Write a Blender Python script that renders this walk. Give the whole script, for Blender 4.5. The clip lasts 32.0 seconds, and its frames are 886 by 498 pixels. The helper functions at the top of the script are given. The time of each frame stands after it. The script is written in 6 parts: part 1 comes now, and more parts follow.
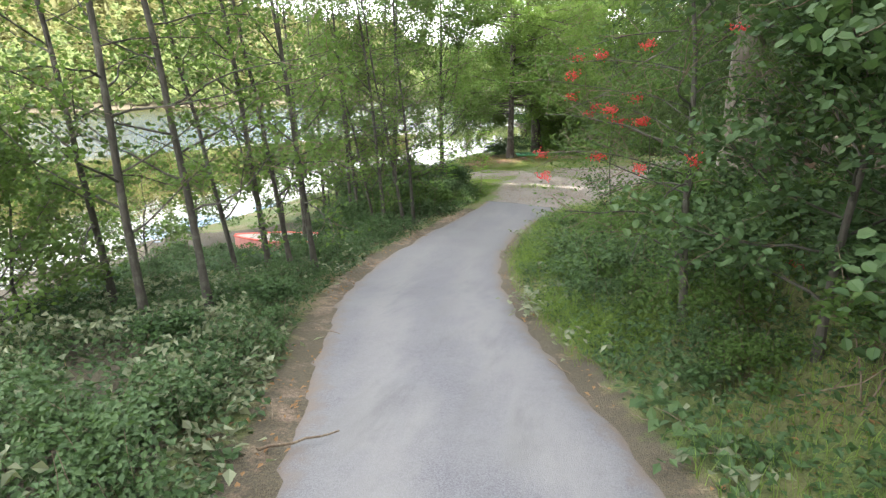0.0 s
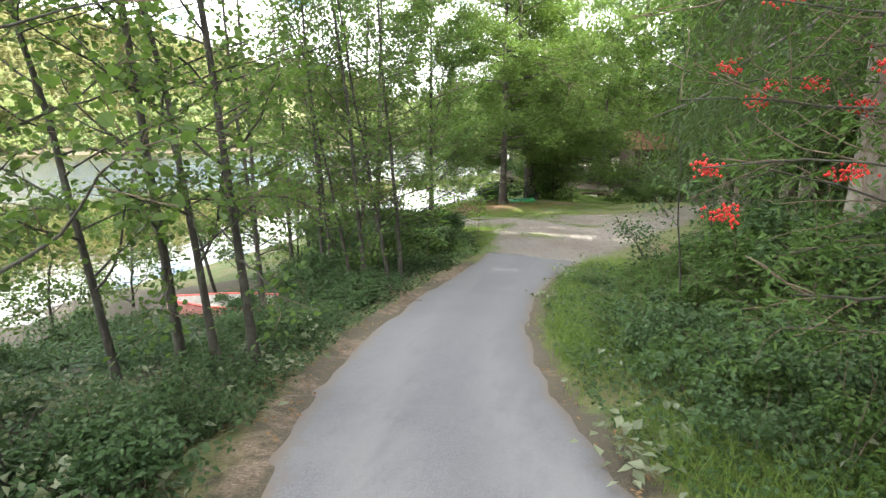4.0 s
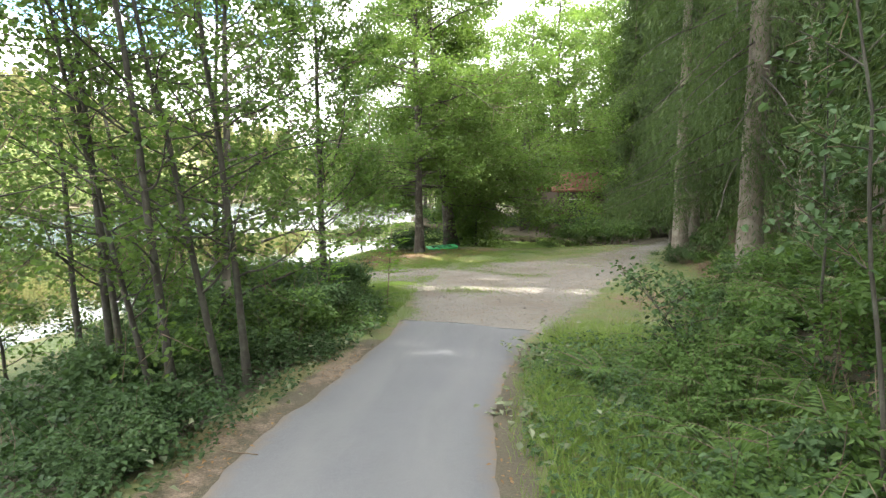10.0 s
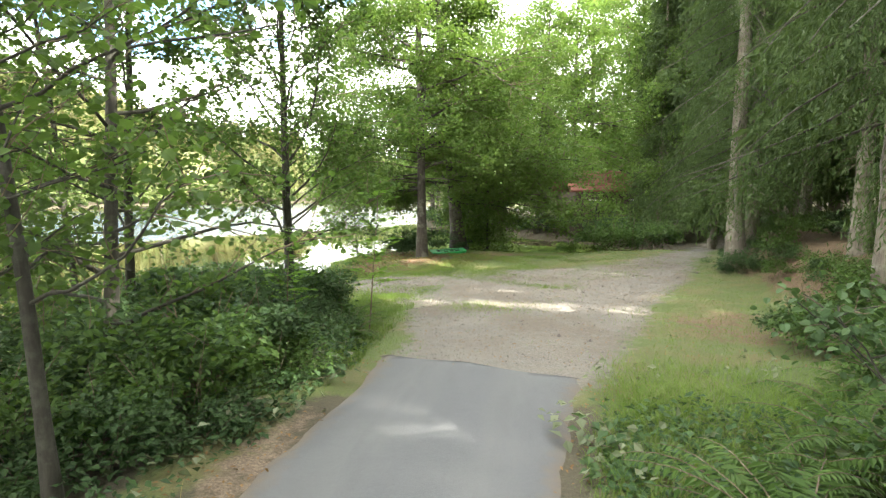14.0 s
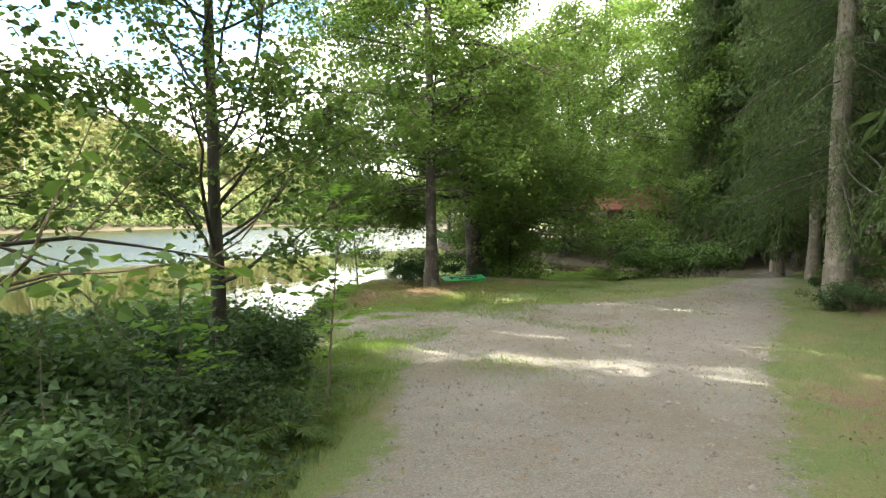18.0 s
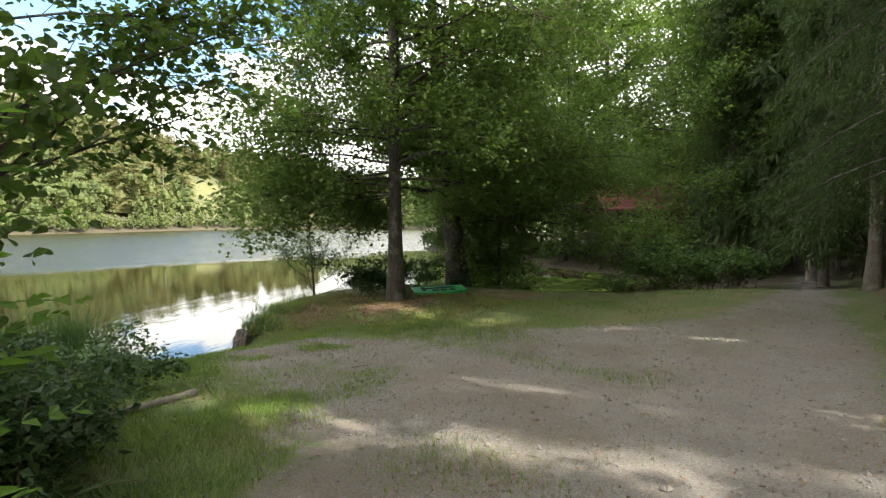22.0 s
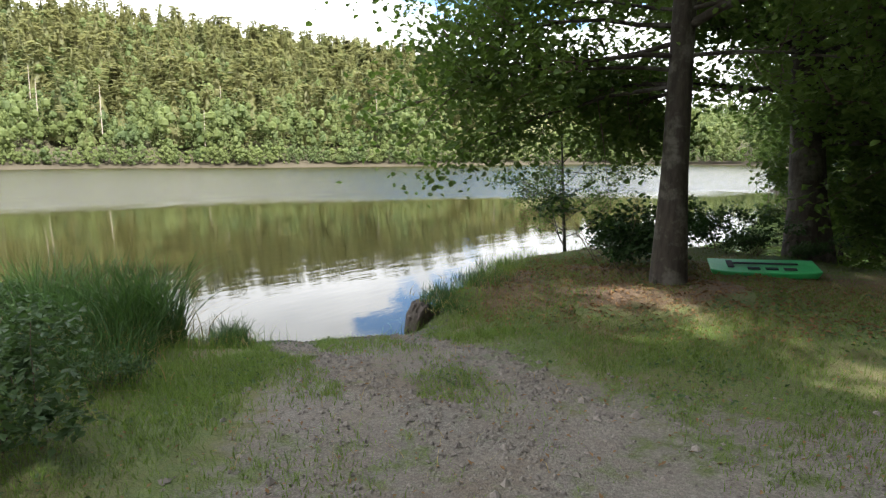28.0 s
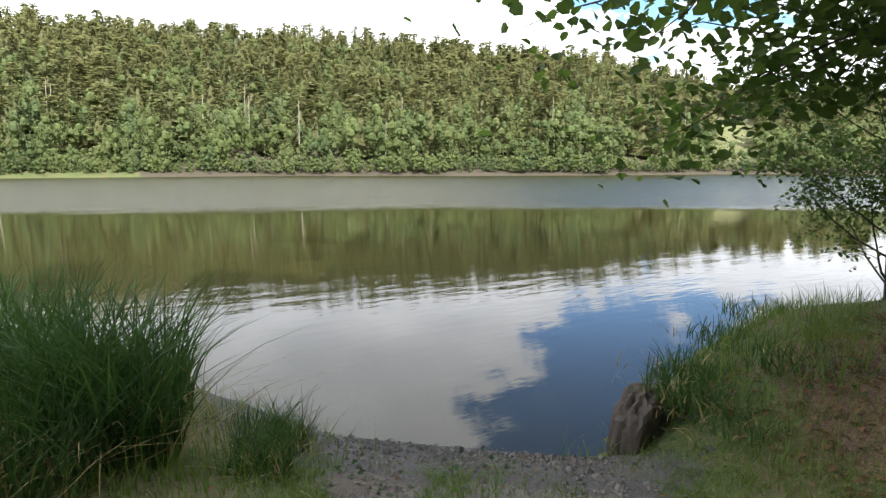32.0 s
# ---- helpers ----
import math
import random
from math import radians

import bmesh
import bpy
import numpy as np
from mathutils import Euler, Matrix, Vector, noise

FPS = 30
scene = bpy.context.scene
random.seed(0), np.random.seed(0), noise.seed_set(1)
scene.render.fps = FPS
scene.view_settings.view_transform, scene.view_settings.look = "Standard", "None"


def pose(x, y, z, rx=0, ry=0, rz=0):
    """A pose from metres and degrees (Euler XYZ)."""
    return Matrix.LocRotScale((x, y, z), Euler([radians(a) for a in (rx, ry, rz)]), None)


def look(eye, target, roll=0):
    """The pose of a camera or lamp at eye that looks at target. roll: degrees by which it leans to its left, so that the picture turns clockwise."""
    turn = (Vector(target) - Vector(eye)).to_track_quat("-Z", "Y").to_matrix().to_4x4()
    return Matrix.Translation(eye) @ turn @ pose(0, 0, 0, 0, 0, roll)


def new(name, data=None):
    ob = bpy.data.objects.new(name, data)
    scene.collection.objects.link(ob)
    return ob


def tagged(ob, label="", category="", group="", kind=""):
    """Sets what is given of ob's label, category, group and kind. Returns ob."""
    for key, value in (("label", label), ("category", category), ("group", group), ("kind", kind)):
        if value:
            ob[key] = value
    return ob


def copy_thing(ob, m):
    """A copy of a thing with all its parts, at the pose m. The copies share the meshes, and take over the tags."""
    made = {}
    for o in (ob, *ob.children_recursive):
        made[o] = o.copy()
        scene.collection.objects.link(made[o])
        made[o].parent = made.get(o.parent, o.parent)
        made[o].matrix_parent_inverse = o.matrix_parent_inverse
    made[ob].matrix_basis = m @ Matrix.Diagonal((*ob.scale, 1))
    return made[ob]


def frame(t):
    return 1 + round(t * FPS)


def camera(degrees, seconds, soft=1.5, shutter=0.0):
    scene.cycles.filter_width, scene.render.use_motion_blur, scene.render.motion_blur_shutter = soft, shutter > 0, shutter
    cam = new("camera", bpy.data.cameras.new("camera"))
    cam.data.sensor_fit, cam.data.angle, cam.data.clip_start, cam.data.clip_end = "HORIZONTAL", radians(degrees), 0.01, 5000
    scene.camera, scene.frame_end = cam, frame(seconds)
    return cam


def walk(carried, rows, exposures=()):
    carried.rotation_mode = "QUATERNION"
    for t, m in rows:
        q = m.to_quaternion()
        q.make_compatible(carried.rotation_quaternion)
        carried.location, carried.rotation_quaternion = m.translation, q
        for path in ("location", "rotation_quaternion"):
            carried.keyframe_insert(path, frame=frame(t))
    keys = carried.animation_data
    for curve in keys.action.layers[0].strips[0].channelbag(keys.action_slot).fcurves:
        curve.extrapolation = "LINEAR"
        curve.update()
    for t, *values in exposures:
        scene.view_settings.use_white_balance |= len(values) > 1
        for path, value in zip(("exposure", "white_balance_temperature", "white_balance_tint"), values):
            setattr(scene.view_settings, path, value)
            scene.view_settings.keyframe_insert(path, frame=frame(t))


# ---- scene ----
cam = camera(75.4, 32.0, soft=1.3)
PATH = (
    (0, 2.835, -5.930, 1.963, 15.52, -16.23, -0.23),
    (0.5, 2.546, -5.431, 1.838, 15.12, -15.36, -0.19),
    (1, 2.414, -5.069, 1.765, 14.75, -15.17, -0.11),
    (1.5, 2.282, -4.714, 1.705, 14.71, -15.00, -0.12),
    (2, 2.137, -4.337, 1.638, 14.51, -14.43, 0.06),
    (2.5, 2.062, -4.024, 1.605, 14.44, -14.11, -0.01),
    (3, 1.947, -3.716, 1.547, 14.21, -13.17, -0.04),
    (3.5, 1.768, -3.302, 1.474, 13.95, -12.50, 0.12),
    (5.5, 1.466, -2.068, 1.295, 10.49, -8.37, 0.40),
    (6, 1.351, -1.583, 1.246, 9.31, -8.43, 0.09),
    (6.5, 1.259, -1.145, 1.186, 7.65, -8.28, -0.06),
    (7, 1.150, -0.666, 1.125, 6.77, -7.79, -0.23),
    (7.5, 1.079, -0.228, 1.055, 6.21, -7.12, -0.26),
    (8, 1.014, 0.261, 0.986, 5.70, -6.86, -0.27),
    (8.5, 0.957, 0.701, 0.905, 5.33, -6.56, -0.20),
    (9, 0.948, 1.193, 0.812, 5.00, -6.27, -0.25),
    (9.5, 0.923, 1.609, 0.749, 5.05, -6.33, -0.29),
    (10, 0.913, 2.091, 0.659, 4.90, -6.24, -0.41),
    (10.5, 0.939, 2.503, 0.595, 5.01, -6.18, -0.52),
    (11, 0.902, 2.941, 0.535, 4.86, -6.04, -0.52),
    (11.5, 0.900, 3.351, 0.493, 5.00, -5.92, -0.71),
    (12, 0.848, 3.802, 0.477, 4.94, -5.97, -0.29),
    (12.5, 0.831, 4.230, 0.422, 5.21, -5.87, -0.45),
    (13, 0.764, 4.700, 0.338, 5.45, -5.77, -0.34),
    (13.5, 0.765, 5.105, 0.293, 5.64, -5.87, -0.28),
    (14, 0.705, 5.485, 0.282, 5.76, -5.81, -0.04),
    (14.5, 0.548, 5.950, 0.193, 5.57, -5.80, 0.04),
    (16.5, 0.283, 7.595, 0.105, 6.18, -4.80, -0.09),
    (17, 0.365, 8.055, 0.096, 6.99, -4.16, -0.15),
    (17.5, 0.372, 8.586, 0.054, 7.34, -3.78, -0.07),
    (18, 0.463, 9.179, 0.020, 7.62, -3.47, -0.17),
    (18.5, 0.502, 9.671, 0.012, 7.61, -3.57, -0.15),
    (19, 0.602, 10.157, 0.003, 6.58, -3.78, -0.05),
    (19.5, 0.626, 10.602, -0.021, 6.58, -3.82, -0.08),
    (20, 0.633, 11.045, -0.072, 6.36, -3.36, -0.01),
    (20.5, 0.601, 11.511, -0.116, 6.39, -3.05, -0.06),
    (21, 0.655, 11.928, -0.138, 6.91, -3.16, 0.05),
    (21.5, 0.740, 12.324, -0.158, 7.23, -3.20, -0.18),
    (22, 0.737, 12.808, -0.179, 7.57, -3.12, -0.01),
    (22.5, 0.720, 13.264, -0.225, 7.54, -2.91, 0.02),
    (23, 0.695, 13.718, -0.234, 8.63, -2.83, 0.07),
    (23.5, 0.659, 14.176, -0.285, 9.22, -2.57, 0.07),
    (24, 0.665, 14.654, -0.290, 11.39, -2.38, -0.00),
    (24.5, 0.624, 15.088, -0.302, 13.38, -2.19, 0.04),
    (26.5, 0.926, 17.132, -0.391, 26.88, -7.75, -0.33),
    (27, 0.759, 17.577, -0.395, 31.14, -9.20, -0.31),
    (27.5, 0.557, 17.983, -0.418, 36.28, -9.39, -0.24),
    (28, 0.277, 18.402, -0.459, 39.58, -9.46, 0.08),
    (28.5, -0.040, 18.855, -0.514, 42.10, -9.82, -0.02),
    (29, -0.373, 19.213, -0.551, 44.08, -10.19, -0.10),
    (29.5, -0.695, 19.614, -0.608, 46.01, -10.13, -0.18),
    (30, -1.095, 19.927, -0.682, 48.35, -9.91, -0.09),
    (30.5, -1.468, 20.231, -0.766, 50.06, -9.75, -0.01),
    (31, -1.850, 20.520, -0.795, 52.82, -9.49, -0.07),
    (31.5, -2.227, 20.767, -0.858, 54.58, -9.06, 0.00),
    (32, -2.650, 21.053, -0.952, 56.62, -8.41, -0.02),
)
walk(cam, [(t, look((x, y, z), (x - math.sin(radians(h)) * math.cos(radians(p)), y + math.cos(radians(h)) * math.cos(radians(p)), z + math.sin(radians(p))), r))
           for t, x, y, z, h, p, r in PATH],
     exposures=[(0, 2.92, 6300, 10), (3, 2.9, 6300, 9), (6, 2.9, 6350, 9), (10, 3.03, 6400, 7), (13, 3.18, 6550, 4), (17, 2.86, 6700, 3), (19, 2.68, 6550, 4), (21, 2.28, 6550, 5), (23, 1.45, 6600, 9), (24.5, 1.3, 6450, 9), (26.5, 1.3, 6250, 9), (27, 1.38, 6200, 9), (28, 1.76, 6150, 10), (30, 1.68, 6100, 10), (32, 1.33, 6000, 11)])

# ---- light ----
SUN_AZ, SUN_EL = radians(108), radians(41)
SUN_DIR = Vector((math.sin(SUN_AZ) * math.cos(SUN_EL), math.cos(SUN_AZ) * math.cos(SUN_EL), math.sin(SUN_EL)))
world = bpy.data.worlds.new("sky")
scene.world = world
world.use_nodes = True


class Nodes:
    """Short hand for building a node tree."""

    def __init__(self, tree):
        self.t = tree

    def add(self, kind, out=0, **given):
        n = self.t.nodes.new(kind)
        for key, value in given.items():
            key = key.replace("__", " ")
            if key in n.inputs:
                self.put(n.inputs[key], value)
            else:
                setattr(n, key, value)
        return n

    def put(self, socket, value):
        if isinstance(value, bpy.types.NodeSocket):
            self.t.links.new(value, socket)
        elif isinstance(value, bpy.types.Node):
            self.t.links.new(value.outputs[0], socket)
        else:
            socket.default_value = value

    def math(self, op, a, b=0.5, c=0.5):
        n = self.t.nodes.new("ShaderNodeMath")
        n.operation = op
        for k, v in enumerate((a, b, c)):
            self.put(n.inputs[k], v)
        return n.outputs[0]

    def mix(self, f, a, b, blend="MIX"):
        n = self.t.nodes.new("ShaderNodeMix")
        n.data_type, n.blend_type = "RGBA", blend
        self.put(n.inputs[0], f)
        for k, v in ((6, a), (7, b)):
            self.put(n.inputs[k], (*v, 1) if isinstance(v, tuple) and len(v) == 3 else v)
        return n.outputs[2]

    def ramp(self, f, stops):
        n = self.t.nodes.new("ShaderNodeValToRGB")
        self.put(n.inputs[0], f)
        e = n.color_ramp.elements
        while len(e) < len(stops):
            e.new(0.5)
        for el, (p, c) in zip(e, stops):
            el.position, el.color = p, (*c, 1) if isinstance(c, tuple) else (c, c, c, 1)
        return n.outputs[0]

    def noise(self, scale, detail=4, rough=0.55, vec=None, dist=0.0):
        n = self.t.nodes.new("ShaderNodeTexNoise")
        n.inputs["Scale"].default_value, n.inputs["Detail"].default_value = scale, detail
        n.inputs["Roughness"].default_value, n.inputs["Distortion"].default_value = rough, dist
        if vec is not None:
            self.put(n.inputs["Vector"], vec)
        return n.outputs[0]


wn = Nodes(world.node_tree)
bg = world.node_tree.nodes["Background"]
sky = wn.add("ShaderNodeTexSky", sky_type="NISHITA", sun_disc=False, sun_elevation=SUN_EL, sun_rotation=SUN_AZ, air_density=1.0, dust_density=0.15, ozone_density=3.0)
geo = wn.add("ShaderNodeTexCoord")
sep = wn.add("ShaderNodeSeparateXYZ", Vector=geo.outputs["Generated"])
# a bank of cumulus over most of the sky that opens towards the north-west
flat = wn.add("ShaderNodeCombineXYZ",
              X=wn.math("DIVIDE", sep.outputs[0], wn.math("ADD", wn.math("MAXIMUM", sep.outputs[2], 0.0), 0.22)),
              Y=wn.math("DIVIDE", sep.outputs[1], wn.math("ADD", wn.math("MAXIMUM", sep.outputs[2], 0.0), 0.22)))
puff = wn.math("MULTIPLY_ADD", wn.noise(1.5, 9, 0.58, flat, 0.4), 1.3, -0.15)
opening = wn.math("ADD", wn.math("MULTIPLY_ADD", wn.noise(5.0, 6, 0.6, flat, 0.3), 0.16, -0.08), wn.math("ADD", wn.math("MULTIPLY", sep.outputs[0], -0.46), wn.math("MULTIPLY_ADD", sep.outputs[1], 0.74, wn.math("MULTIPLY", sep.outputs[2], 0.5))))
gap_term = wn.add("ShaderNodeMapRange", Value=opening, From__Min=0.925, From__Max=0.99, To__Min=0.0, To__Max=-0.9)
bank = wn.math("ADD", gap_term.outputs[0], wn.math("ADD", wn.math("MAXIMUM", wn.math("MULTIPLY_ADD", sep.outputs[2], -1.1, 0.30), 0.0), wn.math("MULTIPLY_ADD", sep.outputs[2], -0.1, 0.42)))
cover = wn.ramp(wn.math("ADD", puff, bank), [(0.46, 0.0), (0.64, 1.0)])
shade = wn.ramp(wn.noise(2.4, 5, 0.5, flat), [(0.3, (6.3, 6.3, 6.3)), (0.7, (9.0, 8.8, 8.5))])
wn.put(bg.inputs["Color"], wn.mix(cover, wn.add("ShaderNodeHueSaturation", Color=sky.outputs[0], Saturation=1.05, Value=1.0), shade))
bg.inputs["Strength"].default_value = 0.12

sun = new("sun", bpy.data.lights.new("sun", "SUN"))
sun.data.energy, sun.data.angle, sun.data.color = 4.6, radians(0.55), (1.0, 0.94, 0.84)
sun.matrix_world = look(SUN_DIR * 50, (0, 0, 0))

# ---- materials ----


def material(name):
    m = bpy.data.materials.new(name)
    m.use_nodes = True
    n = Nodes(m.node_tree)
    b = m.node_tree.nodes["Principled BSDF"]
    return m, n, b


def bump(n, b, height, strength=0.4, distance=0.02):
    n.put(b.inputs["Normal"], n.add("ShaderNodeBump", Height=height, Strength=strength, Distance=distance))


def leaf_material(name, dark, light, glow=0.45, gloss=0.55):
    """A leaf that lets light through, with a colour of its own per leaf and a wider drift through the crown."""
    m, n, b = material(name)
    g = n.add("ShaderNodeNewGeometry")
    pos = n.add("ShaderNodeTexCoord").outputs["Object"]
    c = n.mix(g.outputs["Random Per Island"], dark, light)
    c = n.mix(n.math("MULTIPLY", n.ramp(n.noise(0.55, 3, 0.5, pos), [(0.35, 0.0), (0.7, 1.0)]), 0.45), c, light)
    veins = n.noise(60, 3, 0.6, pos)
    c = n.mix(n.math("MULTIPLY", veins, 0.35), c, (dark[0] * 0.7, dark[1] * 0.7, dark[2] * 0.7))
    n.put(b.inputs["Base Color"], c)
    b.inputs["Roughness"].default_value = gloss
    b.inputs["Specular IOR Level"].default_value = 0.22
    tr = n.add("ShaderNodeBsdfTranslucent", Color=n.mix(0.5, c, (light[0] * 1.5, light[1] * 1.6, light[2] * 0.7)))
    mixed = n.add("ShaderNodeMixShader")
    mixed.inputs[0].default_value = glow
    n.put(mixed.inputs[1], b.outputs[0])
    n.put(mixed.inputs[2], tr.outputs[0])
    n.put(m.node_tree.nodes["Material Output"].inputs[0], mixed.outputs[0])
    return m


def bark_material(name, a, bcol, lichen, amount=0.5, scale=9):
    m, n, b = material(name)
    tc = n.add("ShaderNodeTexCoord").outputs["Object"]
    st = n.add("ShaderNodeMapping", Vector=tc)
    st.inputs["Scale"].default_value = (1, 1, 0.22)
    rough = n.noise(scale * 3, 6, 0.65, st)
    c = n.mix(n.ramp(rough, [(0.3, 0.0), (0.7, 1.0)]), a, bcol)
    spots = n.ramp(n.noise(scale * 0.5, 5, 0.7, tc), [(0.5, 0.0), (0.62, 1.0)])
    c = n.mix(n.math("MULTIPLY", spots, amount), c, lichen)
    n.put(b.inputs["Base Color"], c)
    b.inputs["Roughness"].default_value = 0.9
    bump(n, b, rough, 0.7, 0.02)
    return m


M_ALDER_BARK = bark_material("alder_bark", (0.024, 0.021, 0.016), (0.055, 0.05, 0.039), (0.1, 0.102, 0.08), 0.4)
M_OLD_BARK = bark_material("old_bark", (0.018, 0.014, 0.011), (0.062, 0.05, 0.038), (0.2, 0.195, 0.165), 0.4, 6)
M_SPRUCE_BARK = bark_material("spruce_bark", (0.095, 0.076, 0.06), (0.2, 0.17, 0.14), (0.28, 0.27, 0.22), 0.5, 8)
M_TWIG = bark_material("twig_bark", (0.07, 0.05, 0.035), (0.16, 0.12, 0.08), (0.2, 0.18, 0.13), 0.3, 20)
M_ALDER_LEAF = leaf_material("alder_leaf", (0.042, 0.08, 0.022), (0.1, 0.155, 0.044), 0.52)
M_MAIN_LEAF = leaf_material("old_alder_leaf", (0.056, 0.106, 0.028), (0.125, 0.185, 0.05), 0.5)
M_BRIGHT_LEAF = leaf_material("ash_leaf", (0.09, 0.17, 0.025), (0.15, 0.26, 0.05), 0.5)
M_BRAMBLE = leaf_material("bramble_leaf", (0.028, 0.06, 0.021), (0.068, 0.112, 0.042), 0.3)
M_IVY = leaf_material("dark_leaf", (0.018, 0.042, 0.014), (0.045, 0.085, 0.025), 0.25)
M_CUT = leaf_material("cut_leaf", (0.07, 0.088, 0.05), (0.2, 0.22, 0.145), 0.25)
M_DEAD = leaf_material("dead_leaf", (0.10, 0.055, 0.025), (0.23, 0.14, 0.07), 0.15, gloss=0.8)
M_FERN = leaf_material("fern_leaf", (0.04, 0.08, 0.018), (0.085, 0.14, 0.035), 0.42)
M_GRASS = leaf_material("grass_blade", (0.05, 0.105, 0.02), (0.165, 0.228, 0.052), 0.4)
M_DRYGRASS = leaf_material("dry_grass_blade", (0.2, 0.16, 0.07), (0.34, 0.27, 0.13), 0.3, gloss=0.7)
M_REED = leaf_material("reed_blade", (0.024, 0.06, 0.018), (0.07, 0.13, 0.038), 0.3)
M_NEEDLE = leaf_material("spruce_needles", (0.03, 0.056, 0.018), (0.075, 0.11, 0.034), 0.34)
M_BERRY, bn, bb = material("rowan_berry")
bn.put(bb.inputs["Base Color"], bn.mix(bn.add("ShaderNodeNewGeometry").outputs["Random Per Island"], (0.4, 0.012, 0.01), (0.58, 0.03, 0.015)))
bb.inputs["Roughness"].default_value = 0.35


def ground_material():
    """Soil under all: gravel, grass, dirt and needle litter by the ground's own layers, with ragged borders."""
    m, n, b = material("ground_soil")
    pos = n.add("ShaderNodeTexCoord").outputs["Object"]
    wide, mid, fine = n.noise(0.9, 6, 0.65, pos), n.noise(5.5, 6, 0.65, pos), n.noise(42, 5, 0.7, pos)
    grit = n.add("ShaderNodeTexVoronoi", Vector=pos)
    grit.inputs["Scale"].default_value = 85
    rag = n.math("MULTIPLY_ADD", mid, 0.9, n.math("MULTIPLY_ADD", wide, 0.7, -0.8))

    def layer(name, lo=0.4, hi=0.6):
        a = n.add("ShaderNodeAttribute", attribute_name=name).outputs["Fac"]
        return n.ramp(n.math("ADD", a, n.math("MULTIPLY", rag, 1.1)), [(lo, 0.0), (hi, 1.0)])

    soil = n.ramp(fine, [(0.3, (0.03, 0.025, 0.016)), (0.7, (0.088, 0.072, 0.044))])
    grass = n.mix(n.ramp(fine, [(0.3, 0.0), (0.7, 1.0)]), (0.04, 0.062, 0.016), (0.11, 0.135, 0.036))
    grass = n.mix(n.ramp(wide, [(0.46, 0.0), (0.62, 0.9)]), grass, n.mix(fine, (0.07, 0.055, 0.028), (0.17, 0.15, 0.06)))
    stone = n.mix(n.add("ShaderNodeSeparateColor", Color=grit.outputs["Color"]).outputs[0], (0.118, 0.112, 0.104), (0.225, 0.212, 0.195))
    gravel = n.mix(n.ramp(mid, [(0.35, 0.0), (0.65, 0.7)]), stone, (0.155, 0.125, 0.1))
    gravel = n.mix(n.ramp(n.noise(1.6, 4, 0.6, pos), [(0.42, 0.0), (0.62, 0.55)]), gravel, (0.24, 0.215, 0.19))
    gravel = n.mix(n.ramp(n.noise(0.8, 7, 0.7, pos), [(0.47, 0.0), (0.6, 0.75)]), gravel, n.mix(fine, (0.07, 0.056, 0.042), (0.17, 0.13, 0.088)))
    gravel = n.mix(n.math("MULTIPLY", n.ramp(fine, [(0.45, 1.0), (0.6, 0.0)]), 0.55), gravel, (0.085, 0.072, 0.06))
    litter = n.ramp(fine, [(0.3, (0.042, 0.026, 0.016)), (0.52, (0.12, 0.077, 0.044)), (0.75, (0.22, 0.148, 0.088))])
    margin = n.ramp(fine, [(0.3, (0.06, 0.042, 0.03)), (0.52, (0.15, 0.108, 0.076)), (0.75, (0.26, 0.2, 0.145))])
    c = n.mix(layer("grass"), soil, grass)
    c = n.mix(layer("litter"), c, litter)
    c = n.mix(layer("margin"), c, margin)
    c = n.mix(layer("gravel"), c, gravel)
    c = n.mix(layer("wet", 0.35, 0.6), c, n.mix(0.62, stone, (0.03, 0.026, 0.024)))
    c = n.mix(layer("meadow"), c, n.mix(mid, (0.1, 0.112, 0.038), (0.15, 0.142, 0.058)))
    n.put(b.inputs["Base Color"], c)
    b.inputs["Roughness"].default_value = 0.95
    bump(n, b, n.math("ADD", n.math("MULTIPLY", grit.outputs["Distance"], -0.9), n.math("ADD", fine, mid)), 0.55, 0.03)
    return m


